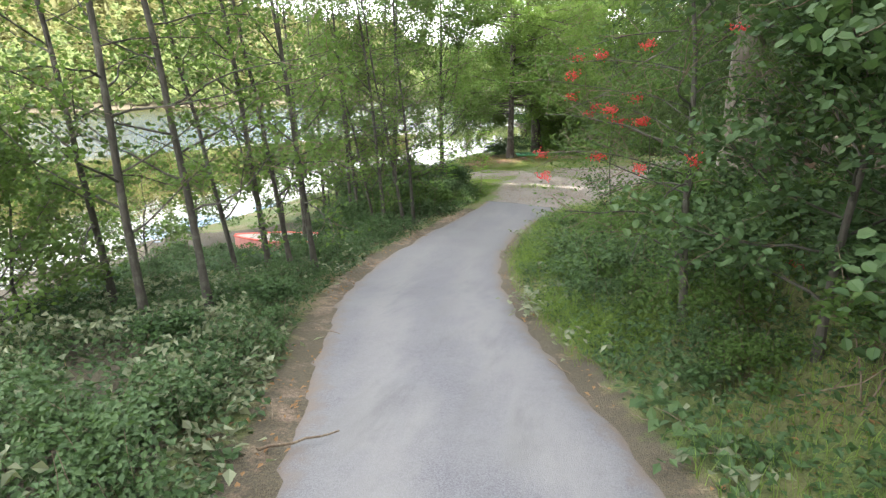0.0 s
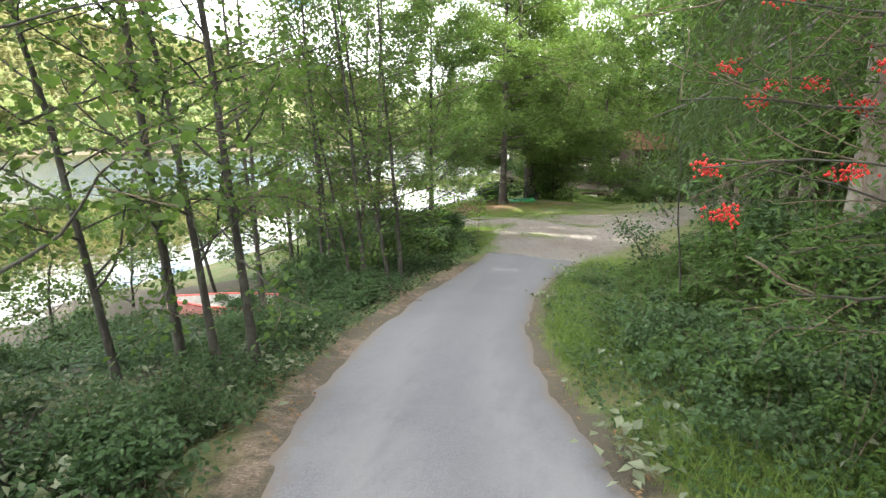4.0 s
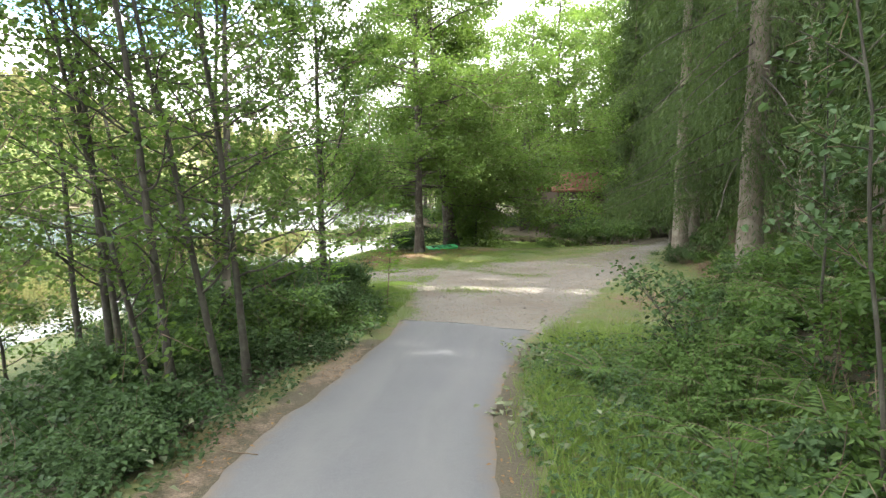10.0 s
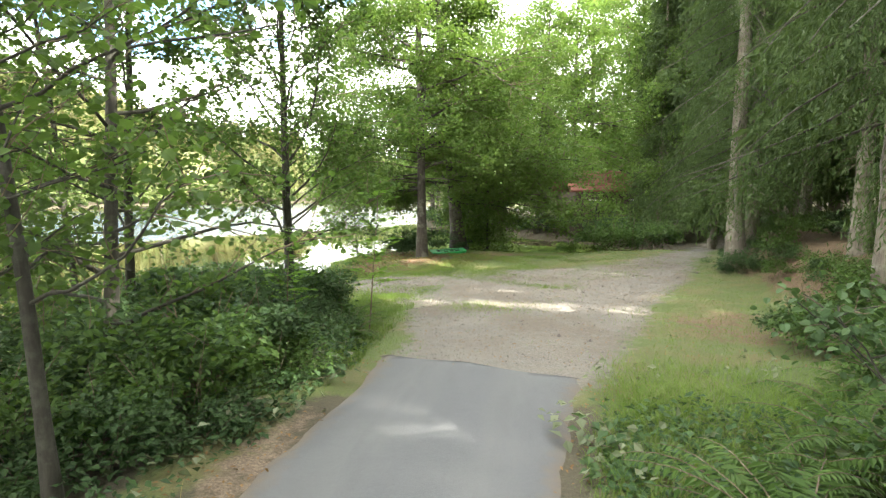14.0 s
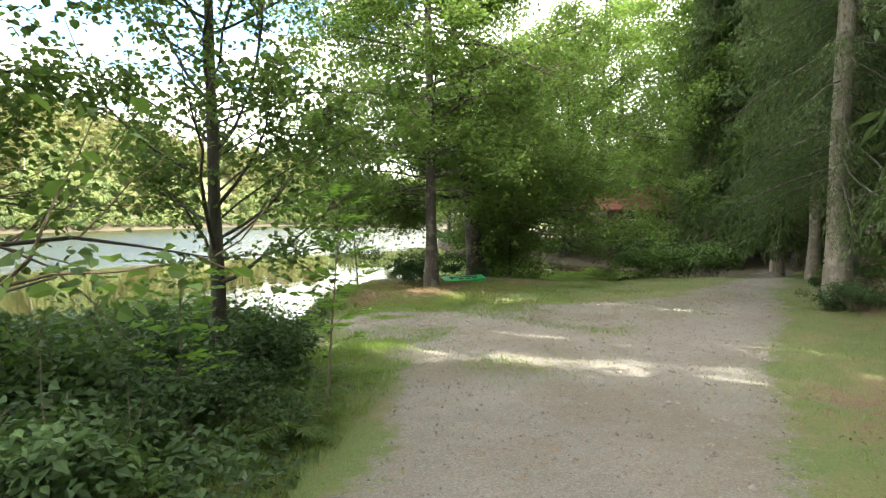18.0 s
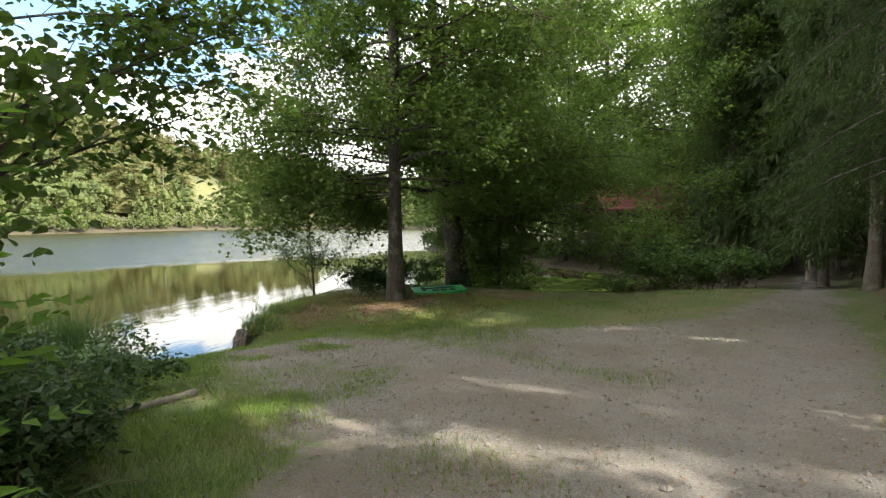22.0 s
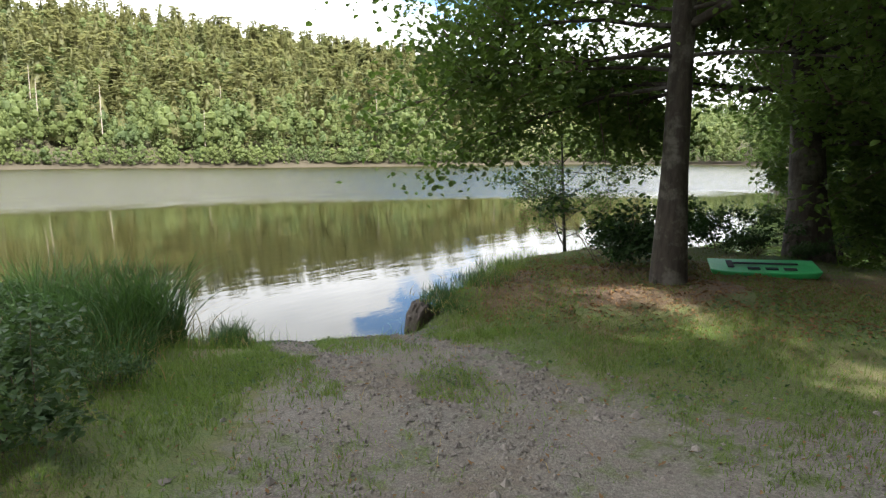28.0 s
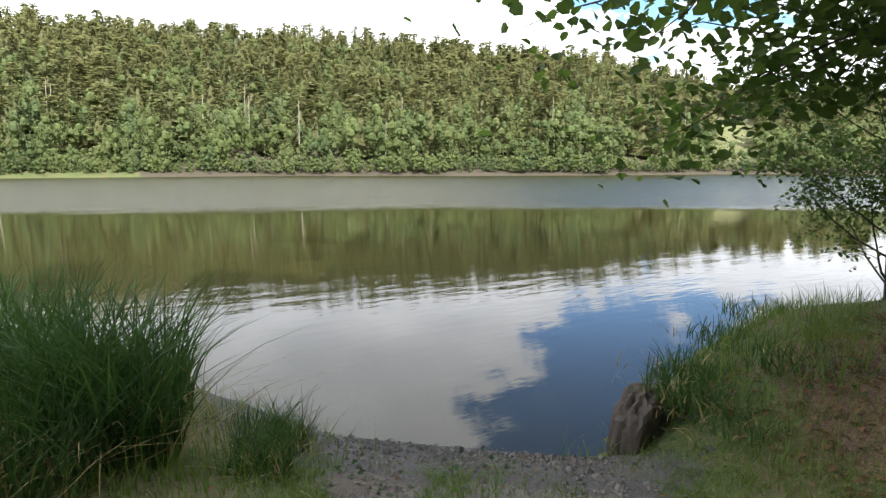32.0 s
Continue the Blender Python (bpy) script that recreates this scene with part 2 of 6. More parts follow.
def asphalt_material():
    m, n, b = material("old_asphalt")
    pos = n.add("ShaderNodeTexCoord").outputs["Object"]
    grit = n.add("ShaderNodeTexVoronoi", Vector=pos)
    grit.inputs["Scale"].default_value = 130
    wide, mid = n.noise(0.9, 5, 0.6, pos), n.noise(7, 6, 0.6, pos)
    c = n.mix(n.add("ShaderNodeSeparateColor", Color=grit.outputs["Color"]).outputs[0], (0.066, 0.066, 0.076), (0.122, 0.121, 0.133))
    c = n.mix(n.ramp(wide, [(0.38, 0.0), (0.66, 0.5)]), c, (0.135, 0.134, 0.136))
    c = n.mix(n.ramp(mid, [(0.52, 0.0), (0.75, 0.35)]), c, (0.062, 0.063, 0.067))
    across = n.add("ShaderNodeAttribute", attribute_name="across").outputs["Fac"]
    along = n.add("ShaderNodeMapping", Vector=pos)
    along.inputs["Scale"].default_value = (1.0, 0.16, 1.0)
    streak = n.noise(3.2, 5, 0.6, along)
    worn = n.ramp(n.math("ADD", across, n.math("MULTIPLY_ADD", streak, 0.5, -0.25)), [(0.1, 0.0), (0.28, 0.55), (0.42, 0.0), (0.58, 0.0), (0.72, 0.55), (0.9, 0.0)])
    c = n.mix(worn, c, (0.155, 0.152, 0.15))
    c = n.mix(n.ramp(streak, [(0.52, 0.0), (0.68, 0.4)]), c, (0.07, 0.07, 0.072))
    # Darker towards +y: the dimmer light down the lane is put into the colour.
    dimmed = n.add("ShaderNodeMapRange", Value=n.math("ADD", n.add("ShaderNodeSeparateXYZ", Vector=pos).outputs[1], n.math("MULTIPLY", wide, 3.0)), From__Min=1.5, From__Max=7.0, To__Min=0.0, To__Max=0.6)
    c = n.mix(dimmed.outputs[0], c, (0.07, 0.071, 0.076))
    edge = n.add("ShaderNodeAttribute", attribute_name="edge").outputs["Fac"]
    dirt = n.ramp(n.math("ADD", edge, n.math("MULTIPLY_ADD", mid, 0.7, -0.35)), [(0.5, 0.0), (0.85, 1.0)])
    c = n.mix(dirt, c, n.mix(mid, (0.075, 0.06, 0.048), (0.125, 0.1, 0.08)))
    n.put(b.inputs["Base Color"], c)
    b.inputs["Roughness"].default_value = 0.85
    bump(n, b, n.math("MULTIPLY_ADD", grit.outputs["Distance"], -0.6, mid), 0.35, 0.008)
    return m


def water_material():
    """Lake water: a calm mirror near the bank, ruffled by wind out on the lake."""
    m, n, b = material("lake_water")
    pos = n.add("ShaderNodeTexCoord").outputs["Object"]
    st = n.add("ShaderNodeMapping", Vector=pos)
    st.inputs["Rotation"].default_value = (0, 0, radians(-33))
    st.inputs["Scale"].default_value = (1.0, 0.28, 1.0)
    sep = n.add("ShaderNodeSeparateXYZ", Vector=pos)
    # distance out from the near bank, across the lake
    out = n.math("ADD", n.math("MULTIPLY", sep.outputs[0], -0.84), n.math("MULTIPLY", sep.outputs[1], 0.54))
    out = n.math("ADD", out, n.math("MULTIPLY_ADD", n.noise(0.035, 3, 0.5, pos), 16, -8))
    far = n.add("ShaderNodeMapRange", Value=out, From__Min=40.0, From__Max=46.0)
    near = n.add("ShaderNodeMapRange", Value=out, From__Min=20.0, From__Max=23.5)
    past = n.add("ShaderNodeMapRange", Value=out, From__Min=24.5, From__Max=29.0, To__Min=1.0, To__Max=0.25)
    calm = n.noise(1.1, 3, 0.5, st)
    ripple = n.noise(2.6, 4, 0.6, st)
    strength = n.math("MULTIPLY_ADD", far.outputs[0], 0.5, n.math("MULTIPLY_ADD", n.math("MULTIPLY", near.outputs[0], past.outputs[0]), 0.022, 0.012))
    bp = n.add("ShaderNodeBump", Height=n.math("ADD", n.math("MULTIPLY", n.math("MULTIPLY", n.noise(0.55, 3, 0.6, st), 2.5), far.outputs[0]), n.math("ADD", calm, ripple)), Strength=strength, Distance=0.25)
    n.put(b.inputs["Normal"], bp)
    n.put(b.inputs["Base Color"], n.mix(n.noise(0.2, 3, 0.5, pos), (0.021, 0.02, 0.007), (0.03, 0.027, 0.009)))
    n.put(b.inputs["Roughness"], n.math("MULTIPLY_ADD", far.outputs[0], 0.2, 0.03))
    b.inputs["IOR"].default_value = 1.33
    return m


M_GROUND, M_ASPHALT, M_WATER = ground_material(), asphalt_material(), water_material()

# ---- shapes and small tools ----


def smooth(a, b, v):
    u = np.clip((np.asarray(v, float) - a) / (b - a), 0, 1)
    return u * u * (3 - 2 * u)


def mesh_of(name, verts, faces, mat, shade_smooth=False):
    """A mesh from arrays: verts (n, 3); faces (m, k), or a list of such."""
    groups = faces if isinstance(faces, list) else [faces]
    groups = [np.asarray(g, np.int32) for g in groups if len(g)]
    me = bpy.data.meshes.new(name)
    me.vertices.add(len(verts))
    me.vertices.foreach_set("co", np.ascontiguousarray(verts, np.float32).ravel())
    loops = np.concatenate([g.ravel() for g in groups])
    totals = np.concatenate([np.full(len(g), g.shape[1], np.int32) for g in groups])
    me.loops.add(len(loops))
    me.loops.foreach_set("vertex_index", loops)
    me.polygons.add(len(totals))
    me.polygons.foreach_set("loop_start", np.r_[0, np.cumsum(totals)[:-1]].astype(np.int32))
    me.polygons.foreach_set("use_smooth", np.full(len(totals), shade_smooth))
    me.update(calc_edges=True)
    me.materials.append(mat)
    return me


def bpart(name, bm, mat, parent, label=""):
    """A bmesh as one mesh object under a thing or part."""
    me = bpy.data.meshes.new(name)
    bm.to_mesh(me)
    bm.free()
    me.materials.append(mat)
    ob = new(name, me)
    ob.parent = parent
    return tagged(ob, label) if label else ob


def apart(name, verts, faces, mat, parent=None, label="", soft=False):
    ob = new(name, mesh_of(name, verts, faces, mat, soft))
    ob.parent = parent
    return tagged(ob, label) if label else ob


def thing(name, place, label, category, group="", kind="", turn=0.0, size=1.0):
    ob = new(name)
    ob.matrix_basis = Matrix.LocRotScale(Vector(place), Euler((0, 0, turn)), (size,) * 3)
    return tagged(ob, label, category, group, kind)


def tube(points, radii, sides=7):
    """Verts and quads of a tapered tube along a line."""
    p, r = np.asarray(points, float), np.asarray(radii, float)
    d = np.gradient(p, axis=0)
    d /= np.linalg.norm(d, axis=1, keepdims=True) + 1e-9
    ref = np.where(np.abs(d[:, 2:3]) > 0.9, np.array([[1.0, 0, 0]]), np.array([[0, 0, 1.0]]))
    u = np.cross(d, ref)
    u /= np.linalg.norm(u, axis=1, keepdims=True) + 1e-9
    w = np.cross(d, u)
    a = np.linspace(0, 2 * np.pi, sides, endpoint=False)
    v = p[:, None] + r[:, None, None] * (np.cos(a)[None, :, None] * u[:, None] + np.sin(a)[None, :, None] * w[:, None])
    n = len(p)
    i, j = np.meshgrid(np.arange(n - 1), np.arange(sides), indexing="ij")
    k = (j + 1) % sides
    f = np.stack([i * sides + j, i * sides + k, (i + 1) * sides + k, (i + 1) * sides + j], -1).reshape(-1, 4)
    return v.reshape(-1, 3), f


def joined(pieces):
    """Many (verts, faces) as one."""
    vs, fs, at = [], [], 0
    for v, f in pieces:
        vs.append(v)
        fs.append(np.asarray(f) + at)
        at += len(v)
    return np.concatenate(vs), np.concatenate(fs)


def turned(rng, n, droop=0.0, flatness=0.5):
    """n frames (along, side, up) for leaves: along hangs by droop, up leans to the sky by flatness."""
    a = rng.uniform(0, 2 * np.pi, n)
    along = np.stack([np.cos(a), np.sin(a), rng.normal(-droop, 0.35, n)], -1)
    along /= np.linalg.norm(along, axis=1, keepdims=True)
    up = rng.normal(0, 1, (n, 3)) * (1 - flatness)
    up[:, 2] += flatness * 1.6
    side = np.cross(along, up)
    side /= np.linalg.norm(side, axis=1, keepdims=True) + 1e-9
    return along, side, np.cross(side, along)


def leaves(rng, places, length, width, droop=0.3, flatness=0.5, round_leaf=False, fold=0.15, frames=None):
    """Folded leaves at places; length and width in metres, varied by a third."""
    p = np.asarray(places, float)
    n = len(p)
    along, side, up = frames if frames is not None else turned(rng, n, droop, flatness)
    s = rng.uniform(0.65, 1.25, n)[:, None]
    L, Wd = length * s, width * s
    if round_leaf:
        prof = ((0.0, 0.0), (0.28, 0.46), (0.72, 0.44), (1.0, 0.0), (0.72, -0.44), (0.28, -0.46))
    else:
        prof = ((0.0, 0.0), (0.42, 0.5), (1.0, 0.0), (0.42, -0.5))
    v = np.stack([p + along * L * a + side * Wd * b + up * (abs(b) * fold * 2 * Wd - a * a * 0.12 * L) for a, b in prof], 1)
    k = len(prof)
    at = np.arange(n)[:, None] * k
    if round_leaf:
        f = np.concatenate([at + [0, 1, 2, 3], at + [3, 4, 5, 0]])
    else:
        f = at + [0, 1, 2, 3]
    return v.reshape(-1, 3), f


def blades(rng, places, height, width, lean=0.35, nodes=3):
    """Grass blades: thin bent strips, each tapering to a tip."""
    p = np.asarray(places, float)
    n = len(p)
    a = rng.uniform(0, 2 * np.pi, n)
    h = (height * rng.uniform(0.5, 1.2, n))[:, None]
    d = np.stack([np.cos(a), np.sin(a), 0 * a], -1)
    b = rng.uniform(0, 2 * np.pi, n)
    s = np.stack([np.cos(b), np.sin(b), 0 * b], -1)
    k = (lean * rng.uniform(0.2, 1.8, n))[:, None]
    rows = []
    for i in range(nodes):
        u = i / nodes
        c = p + d * (k * h * u * u) + np.array([0, 0, 1.0]) * (h * (u - 0.25 * k * u * u))
        w = width * (1 - u * 0.75) * 0.5
        rows += [c - s * w, c + s * w]
    tip = p + d * (k * h) + np.array([0, 0, 1.0]) * (h * (1 - 0.25 * k))
    v = np.stack(rows + [tip], 1)
    m = 2 * nodes + 1
    at = np.arange(n)[:, None] * m
    quads = np.concatenate([at + [2 * i, 2 * i + 1, 2 * i + 3, 2 * i + 2] for i in range(nodes - 1)])
    tris = at + [2 * nodes - 2, 2 * nodes - 1, 2 * nodes]
    return v.reshape(-1, 3), [quads, tris]


# ---- the lie of the land ----
WATER = -3.25
MID_Y = (-40, -12, -6, -3.4, -2.3, -0.7, 0.5, 1.5, 2.6, 4.2, 5.2, 7.5, 9.0, 10.5, 12.3, 60)
MID_X = (14, 5.8, 3.4, 2.3, 1.87, 1.25, 0.82, 0.55, 0.3, 0.03, -0.07, -0.1, 0.06, 0.25, 0.45, 0.6)
PROFILE_Y = (-40, -12, -6, -4.5, -2, 0.3, 2.1, 3.8, 5.5, 7.6, 9.2, 11, 12.8, 14.6, 17, 20, 26, 34, 60)
PROFILE_Z = (1.6, 0.9, 0.27, 0.02, -0.36, -0.70, -1.04, -1.22, -1.42, -1.6, -1.69, -1.78, -1.88, -1.98, -2.06, -2.1, -2.08, -2.2, -2.1)
SHORE = ((-16, -60), (-15, -10), (-13.6, 4), (-12.4, 8), (-11.6, 12), (-11.0, 16), (-10.6, 19.5), (-9.6, 21.6), (-8.4, 22.2), (-7.0, 22.8), (-6.3, 23.5), (-5.45, 24.4),
         (-6.1, 26), (-6.6, 27.6), (-6.3, 29), (-5.4, 30.6), (-4.6, 32.4), (-2.5, 32.8), (0.2, 31.9), (2.4, 31.0), (4.0, 31.8), (6, 33.2), (8, 35.6), (9, 40), (5, 46), (-3, 53), (-9, 70), (-8, 110))
FAR_YAW = (0, 10, 20, 31, 41, 58, 72, 94, 115, 140, 170)
FAR_D = (100, 160, 165, 150, 126, 116, 122, 122, 130, 150, 170)
FAR_EL = (5.0, 5.5, 6.0, 6.8, 9.7, 11.4, 12.0, 11.4, 11.4, 11.0, 10.0)
HUB = (-2.0, 21.0)
LAKE = np.array(list(SHORE) + [(HUB[0] - math.sin(radians(a)) * d, HUB[1] + math.cos(radians(a)) * d) for a, d in zip(FAR_YAW, FAR_D) if a >= 10])


def shore_gap(x, y):
    """Metres from the lake's edge: over 0 on land, under 0 in the lake."""
    x, y = np.asarray(x, float), np.asarray(y, float)
    best, inside = np.full(x.shape, 1e9), np.zeros(x.shape, bool)
    for (ax, ay), (bx, by) in zip(LAKE, np.roll(LAKE, -1, 0)):
        dx, dy = bx - ax, by - ay
        u = np.clip(((x - ax) * dx + (y - ay) * dy) / (dx * dx + dy * dy), 0, 1)
        best = np.minimum(best, np.hypot(x - ax - u * dx, y - ay - u * dy))
        if ay != by:
            inside ^= ((ay > y) != (by > y)) & (x < ax + (y - ay) * dx / dy)
    return np.where(inside, -best, best)


def mid_x(y):
    """The middle of the lane."""
    return np.interp(y, MID_Y, MID_X)


def right_x(y):
    """Where the ground begins to rise on the wooded side."""
    return np.interp(y, (-40, -12, -6, -3.4, -0.7, 1, 8, 10, 12, 18, 24, 30, 42, 60), (15.6, 7.6, 5.1, 4.0, 3.0, 2.6, 2.4, 3.0, 4.2, 6.3, 7.0, 9.6, 15, 20))


def relief(x, y, s, k):
    return s * (np.sin(x * k + 1.3 * np.sin(y * k * 0.7)) * np.cos(y * k * 1.1 + 0.8 * np.sin(x * k * 0.6)))


def ground_z(x, y):
    x, y = np.asarray(x, float), np.asarray(y, float)
    gap = shore_gap(x, y)
    base = np.interp(y, PROFILE_Y, PROFILE_Z)
    up = np.maximum(x - right_x(y), 0)
    base = base + np.minimum(0.42 * up, 0.9) * smooth(0, 2, up) + 0.06 * np.minimum(up, 60)
    reach = np.maximum(gap, 0) / np.interp(y, (0, 9, 14, 20, 22, 23.9, 24.8, 29.5, 31, 60), (7.5, 7.3, 4.5, 3.0, 2.6, 2.2, 0.8, 1.0, 1.8, 1.8))
    near = WATER + (base - WATER) * (1 - np.exp(-reach ** np.interp(y, (9, 14, 20), (2.2, 1.5, 1.0))))
    near = base + (near - base) * np.maximum(smooth(1.3, 2.8, np.abs(x - mid_x(y))), smooth(11.5, 13.5, y))
    bed = WATER + np.maximum(gap * 0.22, -3.0)
    r = np.hypot(x - HUB[0], y - HUB[1])
    yaw = np.degrees(np.arctan2(-(x - HUB[0]), y - HUB[1]))
    yaw = np.where(yaw < -60, yaw + 360, yaw)
    d, el = np.interp(yaw, FAR_YAW, FAR_D), np.interp(yaw, FAR_YAW, FAR_EL)
    top = (d + 140) * np.tan(np.radians(el)) - 11.5
    u = np.clip((r - d) / 140, 0, 1)
    hill = WATER + 0.25 + (top - WATER) * (u * 0.72 + 0.28 * np.sin(u * np.pi / 2)) + relief(x, y, 1.2, 0.045) * smooth(0, 0.2, u)
    far = smooth(60, 95, r) * (yaw > -5) * (yaw < 185)
    z = np.where(gap < 0, bed, near * (1 - far) + hill * far)
    z = z + relief(x, y, 0.035, 1.9) * (gap > 0.4) * smooth(0.9, 1.8, np.abs(x - mid_x(y))) + relief(x, y, 0.015, 5.1) * (gap > 0.3) * smooth(0.9, 1.4, np.abs(x - mid_x(y)))
    return z


def gz(x, y):
    return float(ground_z(np.array([x]), np.array([y]))[0])

# ---- ground, lane and lake ----


def axis(lo, hi, step, ends):
    """Even steps in the middle, growing outwards to the ends."""
    mid = np.arange(lo, hi + step / 2, step)
    out, d, v = [], step, hi
    while v < ends[1]:
        d *= 1.13
        v += d
        out.append(v)
    low, d, v = [], step, lo
    while v > ends[0]:
        d *= 1.13
        v -= d
        low.append(v)
    return np.array(low[::-1] + mid.tolist() + out)


def inside(poly, x, y):
    p = np.asarray(poly, float)
    res = np.zeros(np.shape(x), bool)
    for (ax, ay), (bx, by) in zip(p, np.roll(p, -1, 0)):
        if ay != by:
            res ^= ((ay > y) != (by > y)) & (x < ax + (y - ay) * (bx - ax) / (by - ay))
    return res


def blurred(a, rounds):
    for _ in range(rounds):
        p = np.pad(a, 1, mode="edge")
        a = (p[1:-1, 1:-1] * 2 + p[:-2, 1:-1] + p[2:, 1:-1] + p[1:-1, :-2] + p[1:-1, 2:]) / 6
    return a


HALF_Y, HALF_W = (-40, -3.2, -0.7, 1.5, 2.6, 4.2, 5.2, 9.0, 10.5, 12.3, 13), (1.25, 1.22, 1.26, 1.27, 1.22, 1.17, 1.12, 1.1, 1.2, 1.33, 1.4)
GRAVEL = ((-0.8, 11.5), (-0.75, 14.3), (-1.3, 17), (-2.0, 18.6), (-3.6, 20.6), (-6.6, 23.0), (-5.6, 24.6), (-3.6, 23.4), (-1, 22.9), (1.9, 23.5), (4.2, 24.4), (5.9, 26.6), (8.9, 32), (13, 40), (14.4, 40), (10.2, 31),
          (7.4, 25.2), (6.1, 21.8), (4.1, 18), (3.0, 14.9), (2.3, 12.8), (1.8, 11.2))


def wheel_track(x, y):
    """The two bare wheel tracks that run down to the landing place."""
    sway = 0.09 * np.sin(x * 4.1 + y * 2.3) + 0.07 * np.sin(x * 9.7 - y * 6.1)
    near = np.interp(x, (-6.2, -5.35, -4.0, -3.1, -1.6), (22.7, 22.35, 21.85, 21.6, 21.1))
    far = np.interp(x, (-5.4, -4.4, -3.47, -2.25, -0.8), (23.8, 23.4, 23.0, 22.5, 22.0))
    return (np.minimum(np.abs(y - near), np.abs(y - far)) + sway < 0.24) & (x > -6.2) & (x < -1.0)


gx, gy = axis(-13, 15, 0.24, (-1400, 1400)), axis(-9, 40, 0.24, (-1400, 1400))
X, Y = np.meshgrid(gx, gy, indexing="ij")
Z = ground_z(X, Y)
half = np.interp(Y, HALF_Y, HALF_W)
off_lane = np.abs(X - mid_x(Y))
on_lane = (Y < 12.3 - 0.38 * (X - 0.4)) & (off_lane < half + 0.05)
Z[on_lane] -= 0.035
i, j = np.meshgrid(np.arange(len(gx) - 1), np.arange(len(gy) - 1), indexing="ij")
quads = np.stack([i * len(gy) + j, (i + 1) * len(gy) + j, (i + 1) * len(gy) + j + 1, i * len(gy) + j + 1], -1).reshape(-1, 4)
ground = apart("ground", np.stack([X, Y, Z], -1).reshape(-1, 3), quads, M_GROUND, soft=True)
tagged(ground, "soil, gravel and grass sloping down to the lake", "ground", kind="structure")
gap = shore_gap(X, Y)
m_gravel = blurred(inside(GRAVEL, X, Y) * np.interp(X - 0.1 * (Y - 19), (-4.5, -3.0, -1.0, 0.3), (0.85, 0.78, 0.72, 1.0)) * np.interp(Y, (12, 15, 18.5, 21, 23), (0.8, 1.0, 0.95, 0.85, 0.75)), 7)
m_gravel = np.maximum(m_gravel, blurred(0.95 * wheel_track(X, Y), 1))
m_margin = blurred(0.85 * ((off_lane > half - 0.1) & (off_lane < half + np.where(X < mid_x(Y), 0.3, np.interp(Y, (-3, 0), (0.24, 0.1)))) & (Y < 12.8)), 3)
m_litter = blurred(0.7 * ((np.hypot((X + 3.1) / 2.0, (Y - 25.5) / 1.35) < 1) | (np.hypot((X + 0.4) / 2.2, (Y - 27.0) / 1.2) < 1)) + 0.85 * ((X > right_x(Y) + 0.6) & (X < 40) & (Y > 11) & (Y < 31)), 3) + blurred(0.6 * (np.hypot((X - 4.9) / 1.6, (Y - 15.5) / 1.8) < 1), 9)
m_wet = blurred(((gap < 1.15) & (gap > -1.5) & (Y > 22.0) & (Y < 24.2) & (X > -9) & (X < -4.5)).astype(float), 2)
m_grass = blurred(0.55 * ((gap > 0.5) & (np.hypot(X, Y - 20) > 75)) + (((off_lane > half + 0.2) & (off_lane < half + np.where(X > mid_x(Y), 2.4, 0.75)) & (Y < 12)) | ((Y >= 11) & (X < right_x(Y) + 1) & (Y < 33))).astype(float), 3)
yaw = np.degrees(np.arctan2(-(X - HUB[0]), Y - HUB[1]))
rad = np.hypot(X - HUB[0], Y - HUB[1])
m_meadow = ((yaw > 28.3) & (yaw < 32) & (rad > 160) & (rad < 235)).astype(float)
for key, val in (("gravel", m_gravel * 0.95), ("litter", m_litter * 0.95), ("margin", m_margin * 0.95), ("wet", m_wet * 1.3), ("grass", m_grass), ("meadow", m_meadow)):
    ground.data.attributes.new(key, "FLOAT", "POINT").data.foreach_set("value", val.astype(np.float32).ravel())

# the lane: an old asphalt strip with ragged edges that stops at the gravel
ly = np.arange(-30, 13.2, 0.16)
lane_rng = np.random.default_rng(5)
ragged = lane_rng.normal(0, 0.02, (2, len(ly)))
ragged = (ragged + np.roll(ragged, 1, 1) + np.roll(ragged, 2, 1)) / 1.7
rows = np.linspace(-1, 1, 15)
lv = []
for k, y in enumerate(ly):
    h = np.interp(y, HALF_Y, HALF_W)
    edge_l, edge_r = mid_x(y) - h + ragged[0, k], mid_x(y) + h + ragged[1, k]
    lv.append([(edge_l + (edge_r - edge_l) * (r + 1) / 2, y, 0) for r in rows])
lv = np.array(lv, float)
stop = 12.35 - 0.38 * (lv[..., 0] - 0.4) + 0.05 * np.sin(lv[..., 0] * 5.0)
lv[..., 1] = np.minimum(lv[..., 1], stop)
lv[..., 2] = np.interp(lv[..., 1], PROFILE_Y, PROFILE_Z) + 0.012 - 0.02 * rows[None] ** 2 + relief(lv[..., 0], lv[..., 1], 0.008, 2.3)
lv[:, 0, 2] -= 0.05
lv[:, -1, 2] -= 0.05
nr = len(rows)
i, j = np.meshgrid(np.arange(len(ly) - 1), np.arange(nr - 1), indexing="ij")
lane = apart("road", lv.reshape(-1, 3), np.stack([i * nr + j, i * nr + j + 1, (i + 1) * nr + j + 1, (i + 1) * nr + j], -1).reshape(-1, 4), M_ASPHALT, soft=True)
tagged(lane, "narrow lane of worn grey asphalt with dirt along its edges", "road", kind="structure")
lane.data.attributes.new("across", "FLOAT", "POINT").data.foreach_set("value", np.repeat(((rows + 1) / 2)[None], len(ly), 0).astype(np.float32).ravel())
